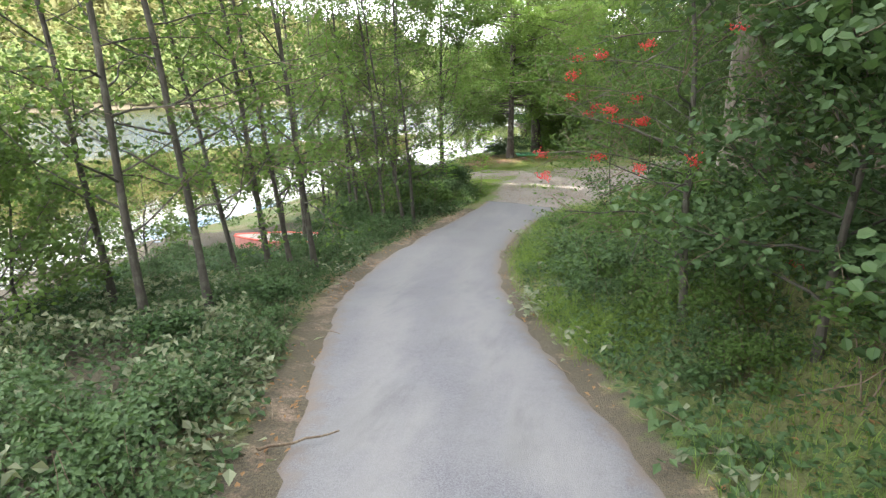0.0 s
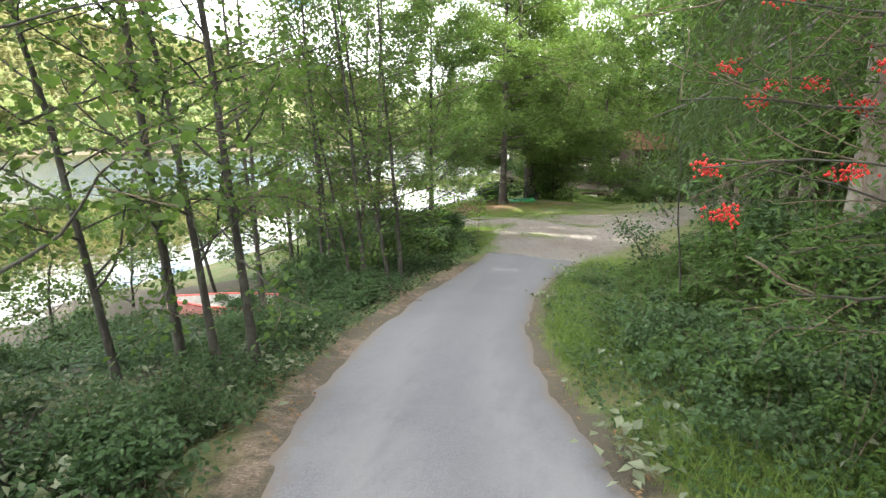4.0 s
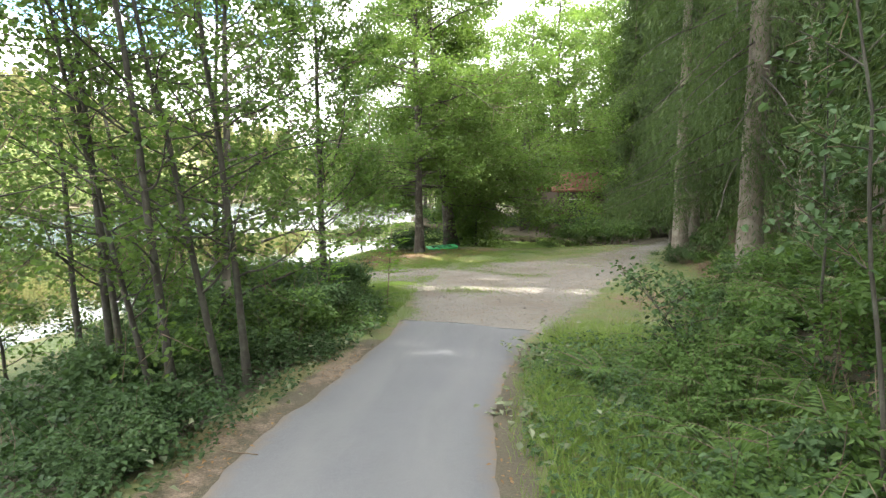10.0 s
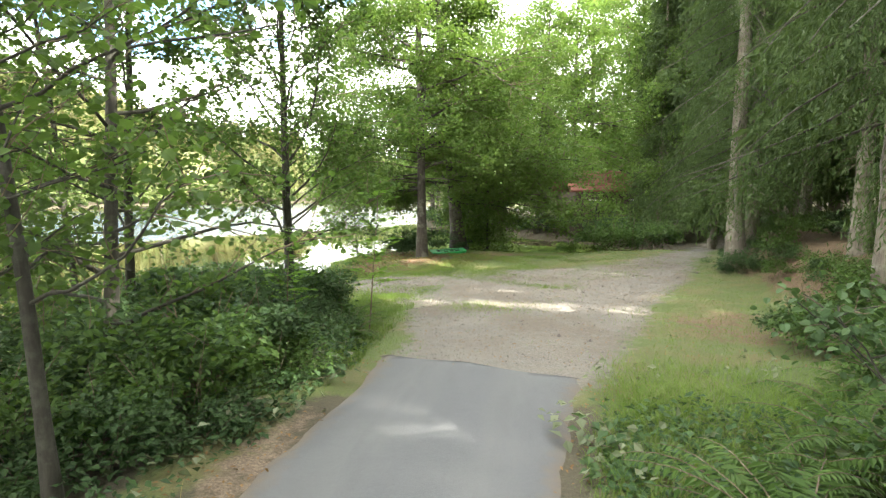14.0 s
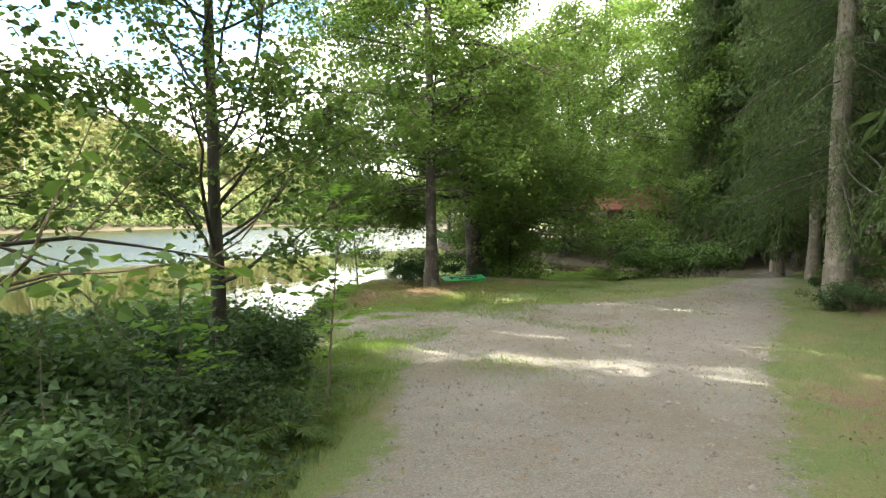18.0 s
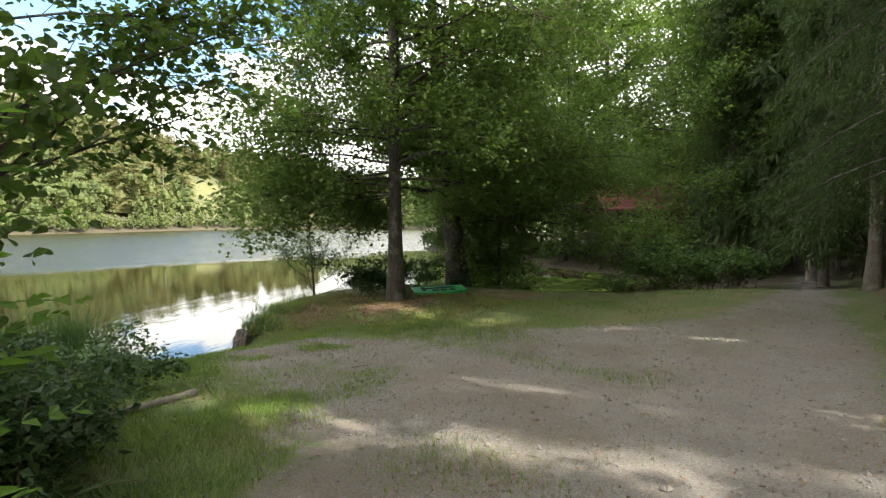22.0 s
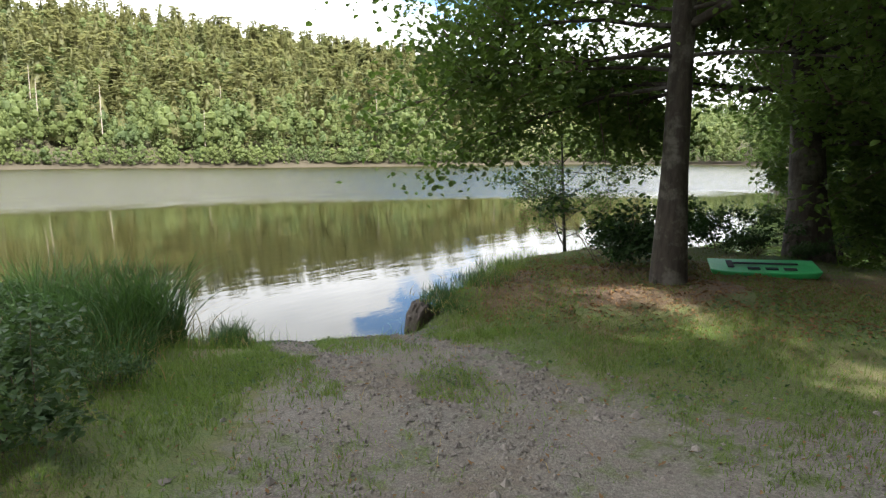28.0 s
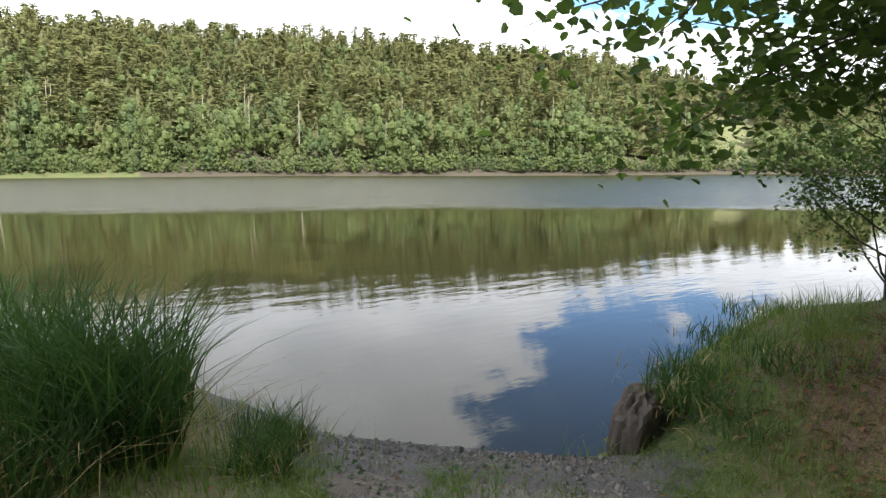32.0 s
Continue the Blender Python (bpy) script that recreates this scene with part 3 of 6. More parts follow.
lane.data.attributes.new("edge", "FLOAT", "POINT").data.foreach_set("value", np.repeat((np.abs(rows) ** 3)[None], len(ly), 0).astype(np.float32).ravel())

bm = bmesh.new()
bmesh.ops.create_grid(bm, x_segments=40, y_segments=40, size=420)
bmesh.ops.translate(bm, verts=bm.verts, vec=(-200, 100, WATER))
lake = bpart("water", bm, M_WATER, None)
tagged(lake, "calm lake mirroring the wooded hill, ruffled farther out", "lake", kind="structure")

# ---- trees ----


def bent(rng, start, way, length, n, wobble, rise):
    """A wandering line; rise bends it up (or down under 0)."""
    pts, d = [np.array(start, float)], np.array(way, float)
    d /= np.linalg.norm(d)
    for _ in range(n - 1):
        d = d + rng.normal(0, wobble, 3) + np.array([0, 0, rise / n])
        d /= np.linalg.norm(d)
        pts.append(pts[-1] + d * length / (n - 1))
    return np.array(pts)


def broadleaf(rng, height, radius, lean=(0, 0), first=0.25, limbs=22, spread=1.6, subs=5, per_sub=24, leaf=(0.075, 0.062), round_leaf=True,
              rise=0.5, tilt=0.5, crook=0.03, scatter=0.11, extra=(), front=1.0):
    """Trunk, limbs, twigs and leaves of a broadleaved tree that stands at the origin."""
    n = 12
    u = np.linspace(0, 1, n)
    trunk = np.stack([lean[0] * height * u + np.cumsum(rng.normal(0, crook, n)) * u, lean[1] * height * u + np.cumsum(rng.normal(0, crook, n)) * u, height * u - 0.15], -1)
    r = radius * (1 - 0.86 * u) * (1 + 0.5 * np.exp(-u * 22))
    trunk_piece = tube(trunk, r, 11)
    limb_pieces, twig_pieces, spots = [], [], []
    for k in range(limbs + len(extra)):
        f = first + (0.97 - first) * (k + rng.uniform(0, 0.8)) / limbs if k < limbs else extra[k - limbs][0]
        at = np.array([np.interp(f, u, trunk[:, c]) for c in range(3)])
        az = k * 2.4 + rng.normal(0, 0.4)
        L = spread * (0.35 + 0.65 * math.sin(math.pi * min(1, (f - first) / (1 - first) * 0.75 + 0.28))) * rng.uniform(0.7, 1.15)
        if math.sin(az) < -0.55 and f < 0.65:
            L *= front
        up = tilt * rng.uniform(0.2, 1.5)
        if k >= limbs:
            _, az, up, L = extra[k - limbs]
        line = bent(rng, at, (math.cos(az), math.sin(az), up), L, 8, 0.13 if k < limbs else 0.07, rise if k < limbs else -0.4)
        r0 = max(0.006, np.interp(f, u, r) * rng.uniform(0.3, 0.45)) * (1.0 if k < limbs else 0.6)
        limb_pieces.append(tube(line, np.linspace(r0, 0.004, 8), 6))
        for s in range(subs):
            g = rng.uniform(0.25, 1.0)
            p = np.array([np.interp(g * 7, np.arange(8), line[:, c]) for c in range(3)])
            d = line[-1] - line[0]
            d = d / np.linalg.norm(d) + rng.normal(0, 0.55, 3)
            tw = bent(rng, p, d, L * rng.uniform(0.2, 0.45) * (1.25 - 0.5 * g), 5, 0.18, 0.1)
            twig_pieces.append(tube(tw, np.linspace(max(0.004, r0 * 0.3), 0.0025, 5), 4))
            q = rng.uniform(0.15, 1.05, per_sub) * 4
            spots.append(np.stack([np.interp(q, np.arange(5), tw[:, c]) for c in range(3)], -1) + rng.normal(0, scatter, (per_sub, 3)) * np.array([1, 1, 0.7]))
    spots = np.concatenate(spots)
    return trunk_piece, limb_pieces, joined(twig_pieces), leaves(rng, spots, leaf[0], leaf[1], 0.35, 0.55, round_leaf)


def plant_tree(name, made, place, label, category, bark, leaf_mat, group="", limb_parts=8, crown="crown"):
    ob = thing(name, place, label, category, group)
    trunk_piece, limb_pieces, twigs, crown_piece = made
    apart("trunk", *trunk_piece, bark, ob, soft=True)
    for piece in limb_pieces[:limb_parts]:
        apart("limb", *piece, bark, ob, soft=True)
    if limb_pieces[limb_parts:]:
        tagged(apart("limbwork", *joined(limb_pieces[limb_parts:]), bark, ob, soft=True), kind="stuff")
    tagged(apart("twigwork", *twigs, M_TWIG, ob), kind="stuff")
    apart(crown, *crown_piece, leaf_mat, ob)
    return ob


GROUP = "young alders between lane and lake"
protos = []
for k, (h, r, lean) in enumerate(((8.5, 0.05, (-0.10, 0.02)), (9.5, 0.056, (-0.03, 0.0)), (8.0, 0.042, (-0.16, 0.03)), (9.0, 0.047, (-0.06, -0.02)))):
    protos.append(broadleaf(np.random.default_rng(20 + k), h, r, lean, 0.15, 30, 1.7, 5, 19, (0.066, 0.056), crook=0.05, rise=0.25, tilt=0.4))
# x, y, which shape, turn, size
ALDERS = ((-2.15, 1.75, 0, 0.1, 1.0), (-2.1, 0.9, 2, 0.2, 0.9), (-1.28, -0.85, 3, 0.0, 0.95), (-1.75, 1.75, 2, -0.1, 1.0), (-1.45, 1.95, 0, 0.3, 0.95), (-1.75, -1.3, 1, 0.3, 0.85), (-2.75, -0.7, 0, 0.1, 0.9),
          (-2.17, 8.3, 2, 0.1, 1.05), (-2.02, 8.6, 3, -0.2, 1.0), (-2.62, 8.05, 0, 0.0, 1.05), (-3.0, 8.3, 2, 0.4, 0.95), (-3.75, 8.85, 3, 0.1, 1.0), (-4.1, 9.1, 1, 0.9, 0.95), (-5.7, 10.6, 1, 0.2, 0.95), (-3.3, 5.2, 3, 0.5, 0.85), (-4.4, 6.9, 1, 0.0, 0.9),
          (-4.9, 12.6, 0, -0.1, 1.0), (-4.5, 10.9, 2, 0.1, 0.95), (-6.6, 8.6, 2, 0.7, 1.0), (-5.2, -3.8, 3, 0.4, 1.0), (-7.0, 14.2, 0, 0.3, 0.85))
firsts = {}
for x, y, k, turn, size in ALDERS:
    m = Matrix.LocRotScale((x, y, gz(x, y)), Euler((0, 0, turn)), (size,) * 3)
    if k not in firsts:
        firsts[k] = plant_tree("alder", protos[k], (0, 0, 0), "slender young alder with a thin grey trunk and round leaves", "tree", M_ALDER_BARK, M_ALDER_LEAF, GROUP, 6)
        firsts[k].matrix_basis = m
    else:
        copy_thing(firsts[k], Matrix.LocRotScale((x, y, gz(x, y)), Euler((0, 0, turn)), None)).scale = (size,) * 3

made = broadleaf(np.random.default_rng(31), 8.5, 0.1, (-0.01, 0.0), 0.16, 36, 2.8, 9, 60, rise=0.55, tilt=0.9, crook=0.03, extra=((0.22, 0.9, 0.75, 2.6), (0.26, 0.6, 0.8, 2.8), (0.3, 1.15, 0.7, 2.9), (0.35, 0.85, 0.7, 3.0), (0.42, 1.3, 0.6, 2.9), (0.4, 0.4, 0.6, 2.8)))
plant_tree("alder", made, (-3.22, 15.8, gz(-3.22, 15.8)), "alder with upswept bare lower branches above the bank", "tree", M_ALDER_BARK, M_ALDER_LEAF, "", 10)
made = broadleaf(np.random.default_rng(30), 9.0, 0.075, (0.02, 0.0), 0.2, 34, 2.2, 8, 44, rise=0.2, tilt=0.5, crook=0.04)
plant_tree("alder", made, (-4.8, 13.4, gz(-4.8, 13.4)), "leafy alder on the bank above the brambles", "tree", M_ALDER_BARK, M_ALDER_LEAF, "", 10)
made = broadleaf(np.random.default_rng(35), 8.0, 0.09, (0.02, 0.02), 0.12, 32, 2.9, 8, 30, rise=0.15, tilt=0.4, crook=0.04)
plant_tree("alder", made, (-3.6, 11.3, gz(-3.6, 11.3)), "spreading alder with long leafy branches on the bank", "tree", M_ALDER_BARK, M_ALDER_LEAF, "", 10)
made = broadleaf(np.random.default_rng(32), 17.5, 0.165, (-0.012, 0.0), 0.18, 66, 5.1, 13, 92, (0.088, 0.078), True, rise=-0.25, tilt=0.3, crook=0.05, scatter=0.27,
                 extra=((0.16, 3.7, 0.15, 3.1), (0.17, 4.0, 0.2, 3.3), (0.19, 3.4, 0.1, 3.6), (0.2, 2.9, 0.05, 4.0), (0.17, 0.3, 0.0, 2.6), (0.22, 3.8, 0.15, 4.0), (0.23, 3.2, 0.1, 3.6), (0.15, 3.5, -0.05, 3.0), (0.18, 3.0, 0.0, 3.6), (0.2, -0.3, 0.1, 3.2), (0.23, -0.7, 0.1, 3.2), (0.28, -0.2, 0.05, 3.7), (0.26, 0.2, 0.1, 3.4), (0.31, -0.5, 0.05, 3.8), (0.145, 2.4, 0.15, 1.9), (0.15, 3.0, 0.1, 1.8), (0.14, 2.0, 0.1, 2.0)), front=0.5)
plant_tree("old_alder", made, (-2.1, 25.85, gz(-2.1, 25.85)), "tall old alder with blotched dark bark beside the lake", "tree", M_OLD_BARK, M_MAIN_LEAF, "", 14)
made = broadleaf(np.random.default_rng(33), 14.0, 0.3, (-0.1, 0.02), 0.16, 56, 4.8, 12, 90, (0.125, 0.105), False, rise=-0.3, tilt=0.3, crook=0.07, scatter=0.26,
                 extra=((0.17, 0.1, 0.1, 5.0), (0.2, -0.2, 0.12, 5.6), (0.22, 0.3, 0.15, 5.6), (0.26, 0.0, 0.15, 5.8), (0.3, -0.35, 0.2, 5.2), (0.16, -0.15, 0.05, 4.4), (0.24, 0.15, 0.12, 6.2), (0.19, -0.45, 0.1, 4.8), (0.29, 0.4, 0.2, 6.0)), front=0.6)
plant_tree("old_alder", made, (-1.05, 30.0, gz(-1.05, 30.0)), "leaning old alder with a thick dark trunk on the bank", "tree", M_OLD_BARK, M_MAIN_LEAF, "", 12)
for seed, x, y, tall in ((36, -0.75, 31.95, 5.2), (37, 0.1, 31.5, 6.2)):
    made = broadleaf(np.random.default_rng(seed), tall, 0.05, (0.0, 0.0), 0.08, 34, 1.45, 8, 34, (0.11, 0.09), True, rise=0.1, tilt=0.4, crook=0.08, scatter=0.22)
    plant_tree("alder", made, (x, y, gz(x, y)), "dense young alder in the shade of the leaning tree", "tree", M_ALDER_BARK, M_MAIN_LEAF, "young alders on the far bank", 8)
made = broadleaf(np.random.default_rng(34), 3.9, 0.04, (-0.08, 0.0), 0.06, 34, 1.9, 7, 40, (0.055, 0.042), rise=0.4, tilt=0.7)
plant_tree("shrub", made, (-5.3, 29.2, gz(-5.3, 29.2)), "thin young tree with sparse leaves at the water's edge", "tree", M_ALDER_BARK, M_ALDER_LEAF, "", 6)


def spruce(rng, height, radius, first, branches, reach, count, spray=(0.26, 0.055), fine=True):
    n = 14
    u = np.linspace(0, 1, n)
    trunk = np.stack([np.cumsum(rng.normal(0, 0.03, n)), np.cumsum(rng.normal(0, 0.03, n)), height * u - 0.2], -1)
    r = radius * (1 - 0.93 * u) * (1 + 0.45 * np.exp(-u * 30))
    dead, live, spots, frames, sizes = [], [], [], [], []
    for k in range(branches):
        f = first + (0.98 - first) * (k / branches) ** 1.25
        az = k * 2.4 + rng.normal(0, 0.3)
        L = reach * (1 - f) ** 0.75 * rng.uniform(0.7, 1.15) + 0.3
        at = np.array([np.interp(f, u, trunk[:, 0]), np.interp(f, u, trunk[:, 1]), f * height])
        line = bent(rng, at, (math.cos(az), math.sin(az), -0.3), L, 7, 0.07, -0.5 + 0.9 * (f > 0.6))
        live.append(tube(line, np.linspace(0.026 * (1.1 - f), 0.005, 7), 5))
        sprays = count * 3 if fine and f * height < 8.5 else (count // 2 if fine else count)
        sizes.append(np.full((sprays, 1), 0.38 if fine and f * height < 8.5 else 1.15 if fine else 1.0))
        q = rng.uniform(0.12, 1.0, sprays) * 6
        p = np.stack([np.interp(q, np.arange(7), line[:, c]) for c in range(3)], -1)
        side = np.array([-math.sin(az), math.cos(az), 0]) * rng.normal(0, 0.22, sprays)[:, None]
        hang = rng.uniform(0, 1, sprays) ** 1.6 * 0.75 * np.sin(q / 6 * 2.6)
        p = p + side
        p[:, 2] -= hang + np.abs(side).sum(1) * 0.4
        way = rng.normal(0, 0.5, (sprays, 3)) + np.array([math.cos(az) * 0.4, math.sin(az) * 0.4, -0.9])
        way /= np.linalg.norm(way, axis=1, keepdims=True)
        s = np.cross(way, rng.normal(0, 1, (sprays, 3)))
        s /= np.linalg.norm(s, axis=1, keepdims=True)
        spots.append(p)
        frames.append(np.stack([way, s, np.cross(s, way)], 1))
    for k in range(54):
        z = rng.uniform(1.6, first * height + 3.0)
        az = rng.uniform(0, 6.28)
        line = bent(rng, (0, 0, z), (math.cos(az), math.sin(az), -0.1), rng.uniform(0.3, 1.25), 6, 0.18, -1.0)
        dead.append(tube(line, np.linspace(0.012, 0.003, 6), 4))
    fr = np.concatenate(frames)
    sizes = np.concatenate(sizes)
    crown = leaves(rng, np.concatenate(spots), spray[0] * sizes, spray[1] * sizes, frames=(fr[:, 0], fr[:, 1], fr[:, 2]))
    return tube(trunk, r, 12), dead, live, crown


def plant_spruce(name, made, place, label, group):
    ob = thing(name, place, label, "tree", group)
    apart("trunk", *made[0], M_SPRUCE_BARK, ob, soft=True)
    for piece in made[1][:8]:
        apart("dead_branch", *piece, M_TWIG, ob)
    tagged(apart("dead_wood", *joined(made[1][8:]), M_TWIG, ob), kind="stuff")
    tagged(apart("branchwork", *joined(made[2]), M_OLD_BARK, ob), kind="stuff")
    apart("crown", *made[3], M_NEEDLE, ob)
    return ob


WOOD = "spruces of the wood beside the lane"
# Last kind: high crown shaped to shade the bank yet pass a sun streak.
kinds = [spruce(np.random.default_rng(41), 21, 0.23, 0.13, 110, 3.0, 240), spruce(np.random.default_rng(42), 19, 0.18, 0.19, 100, 2.7, 220),
         spruce(np.random.default_rng(44), 19, 0.17, 0.2, 70, 2.6, 90, (0.42, 0.11), False), spruce(np.random.default_rng(45), 17, 0.15, 0.14, 70, 2.4, 90, (0.42, 0.11), False),
         spruce(np.random.default_rng(46), 20, 0.18, 0.43, 60, 3.0, 120, (0.42, 0.11), False)]
# Many past x = 8 are added unseen, to shade lane, bank and inlet.
SPRUCES = [(5.85, 13.4, 0, 0.3, 1.0), (7.65, 23.3, 0, 2.0, 1.05), (6.1, 7.6, 1, 0.9, 1.1), (5.0, 4.6, 0, 1.3, 1.1), (9.9, 38.5, 3, 4.0, 1.0), (8.6, 24.6, 1, 1.0, 0.95), (6.5, 1.5, 1, 2.2, 1.0), (9.6, 28.5, 1, 2.7, 0.9), (8.6, 18.9, 2, 3.4, 1.05), (10.6, 22.6, 2, 5.0, 1.0), (11.2, 22.0, 2, 1.9, 1.05), (8.4, -2.6, 2, 0.8, 1.0), (9.9, -0.6, 2, 1.8, 1.1), (8.2, -6.2, 2, 2.8, 1.1), (10.6, -7.0, 2, 0.2, 1.1), (7.6, 4.6, 2, 0.2, 1.0), (9.4, 3.4, 3, 2.2, 1.1), (8.3, 16.3, 4, 1.1, 1.0), (10.4, 16.9, 4, 2.1, 1.05), (12.9, 18.4, 4, 3.1, 1.0), (14.2, 16.9, 4, 0.9, 1.0), (11.4, -3.5, 3, 0.5, 1.0), (10.5, 8.7, 2, 0.6, 1.1), (12.6, 8.2, 3, 1.6, 1.2), (9.3, 9.8, 2, 2.6, 1.0), (14.6, 36.6, 2, 0.5, 1.1), (16.2, 40.6, 3, 1.5, 1.15), (16.6, 31.2, 2, 2.5, 1.1), (14.4, 44.4, 3, 3.5, 1.1), (17.5, 36, 2, 4.0, 1.15), (12.4, 29.6, 3, 0.7, 1.0), (13.4, 33.0, 2, 2.0, 1.05), (10.4, 37.6, 3, 5.1, 1.0), (10.9, 26.0, 2, 0.1, 1.0), (12.6, 24.6, 3, 1.1, 1.1), (9.9, 31.4, 3, 4.4, 0.8), (11.4, 31.0, 2, 0.4, 1.0), (10.9, 34.2, 2, 3.3, 1.0), (12.4, 36.0, 3, 1.4, 1.05), (9.3, 37.9, 1, 2.4, 0.9), (20.6, 12.3, 3, 0.7, 1.05), (9.5, -4.8, 3, 1.9, 1.1)]
wr = np.random.default_rng(43)
for k in range(44):
    for _ in range(30):
        x, y = 7.5 + 14 * wr.uniform(0, 1) ** 1.1, wr.uniform(-14, 60)
        # two strips towards the sun stay clear, so streaks reach the gravel
        if x > right_x(y) + 1.8 and abs(y - 18.3 + 0.326 * (x - 1.5)) > 1.3 and abs(y - 21.5 + 0.326 * (x - 6)) > 0.9 and all(math.hypot(x - a[0], y - a[1]) > 2.4 for a in SPRUCES):
            SPRUCES.append((x, y, 2 + int(wr.integers(2)), wr.uniform(0, 6), wr.uniform(0.8, 1.15)))
            break
first_of = {}
for x, y, k, turn, size in SPRUCES:
    m = Matrix.LocRotScale((x, y, gz(x, y)), Euler((0, 0, turn)), (size,) * 3)
    if k not in first_of:
        first_of[k] = plant_spruce("spruce", kinds[k], (0, 0, 0), "tall spruce with a grey trunk and drooping branches", WOOD)
        first_of[k].matrix_basis = m
    else:
        copy_thing(first_of[k], Matrix.LocRotScale((x, y, gz(x, y)), Euler((0, 0, turn)), None)).scale = (size,) * 3

# ---- the wooded hill across the lake ----


def far_material(name, hues, glow):
    """Foliage seen from afar: each tree takes its own hue."""
    m, n, b = material(name)
    pos = n.add("ShaderNodeTexCoord").outputs["Object"]
    flat_pos = n.add("ShaderNodeMapping", Vector=pos)
    flat_pos.inputs["Scale"].default_value = (1, 1, 0.12)
    k = len(hues)
    c = n.ramp(n.noise(0.16, 3, 0.7, flat_pos), [(0.3 + 0.4 * i / (k - 1), h) for i, h in enumerate(hues)])
    g = n.add("ShaderNodeNewGeometry").outputs["Random Per Island"]
    c = n.mix(1.0, c, n.ramp(g, [(0.0, 0.88), (1.0, 1.08)]), "MULTIPLY")
    n.put(b.inputs["Base Color"], c)
    b.inputs["Roughness"].default_value = 0.6
    tr = n.add("ShaderNodeBsdfTranslucent", Color=c)
    mixed = n.add("ShaderNodeMixShader")
    mixed.inputs[0].default_value = glow
    n.put(mixed.inputs[1], b.outputs[0])
    n.put(mixed.inputs[2], tr.outputs[0])
    n.put(m.node_tree.nodes["Material Output"].inputs[0], mixed.outputs[0])
    return m


M_FAR_LEAF = far_material("far_broadleaf", ((0.098, 0.14, 0.056), (0.135, 0.18, 0.064), (0.19, 0.23, 0.076), (0.15, 0.186, 0.066)), 0.6)
M_FAR_NEEDLE = far_material("far_needles", ((0.15, 0.168, 0.072), (0.19, 0.2, 0.08), (0.225, 0.22, 0.09), (0.17, 0.19, 0.076)), 0.6)
M_PALE_BARK = bark_material("pale_bark", (0.22, 0.19, 0.15), (0.34, 0.3, 0.24), (0.2, 0.18, 0.15), 0.3)


def far_conifer(rng, n):
    """Clumps of a conifer one metre tall and as wide as it is."""
    z = rng.uniform(0.06, 1.0, n) ** 0.9
    a = rng.uniform(0, 2 * np.pi, n)
    r = 0.15 * (1.02 - z) ** 0.9 * rng.uniform(0.55, 1.1, n)
    p = np.stack([r * np.cos(a), r * np.sin(a), z], -1)
    way = np.stack([np.cos(a), np.sin(a), rng.uniform(-0.9, 0.0, n)], -1)
    way /= np.linalg.norm(way, axis=1, keepdims=True)
    s = np.stack([-np.sin(a), np.cos(a), rng.normal(0, 0.3, n)], -1)
    crown = leaves(rng, p, 0.055, 0.042, frames=(way, s, np.cross(s, way)), fold=0.05)
    h = np.linspace(0.05, 0.97, 5)
    return joined([crown, tube(np.stack([0 * h, 0 * h, h], -1), 0.085 * (1.02 - h) * rng.uniform(0.7, 1.2, 5), 7)])


def far_broadleaf(rng, n):
    lobes = rng.normal(0, 1, (12, 3)) * (0.15, 0.15, 0.19) + (0, 0, 0.55)
    c = lobes[rng.integers(0, 12, n)]
    d = rng.normal(0, 1, (n, 3))
    d /= np.linalg.norm(d, axis=1, keepdims=True)
    p = c + d * (0.13 * rng.uniform(0.5, 1.3, n)[:, None])
    p[:, 2] = np.maximum(p[:, 2], 0.03)
    d = d * 0.6 + rng.normal(0, 0.35, (n, 3)) + np.array([0, 0, 0.4])
    d /= np.linalg.norm(d, axis=1, keepdims=True)
    side = np.cross(d, rng.normal(0, 1, (n, 3)))
    side /= np.linalg.norm(side, axis=1, keepdims=True)
    crown = leaves(rng, p, 0.048, 0.04, frames=(np.cross(side, d), side, d))
    cores = []
    for c in lobes[:6]:
        a = np.linspace(0.15, np.pi - 0.15, 4)
        cores.append(tube(np.stack([0 * a + c[0], 0 * a + c[1], np.maximum(c[2] - 0.085 * np.cos(a), 0.02 + 0.01 * a)], -1), 0.085 * np.sin(a), 5))
    return joined([crown] + cores)


def scatter_far(rng, count, lo, hi, keep, edge=0.1):
    """Places on the far slope, by the way seen from the bank and the distance behind the far shore."""
    a = rng.uniform(2, 120, count)
    d = np.interp(a, FAR_YAW, FAR_D) + lo + (hi - lo) * rng.uniform(0, 1, count) ** 0.85
    x, y = HUB[0] - np.sin(np.radians(a)) * d, HUB[1] + np.cos(np.radians(a)) * d
    open_land = (a > 28) & (a < 32.3) & (d > 158) & (d < 235)
    ok = ~open_land & (shore_gap(x, y) > edge) & keep(a, d)
    return x[ok], y[ok]


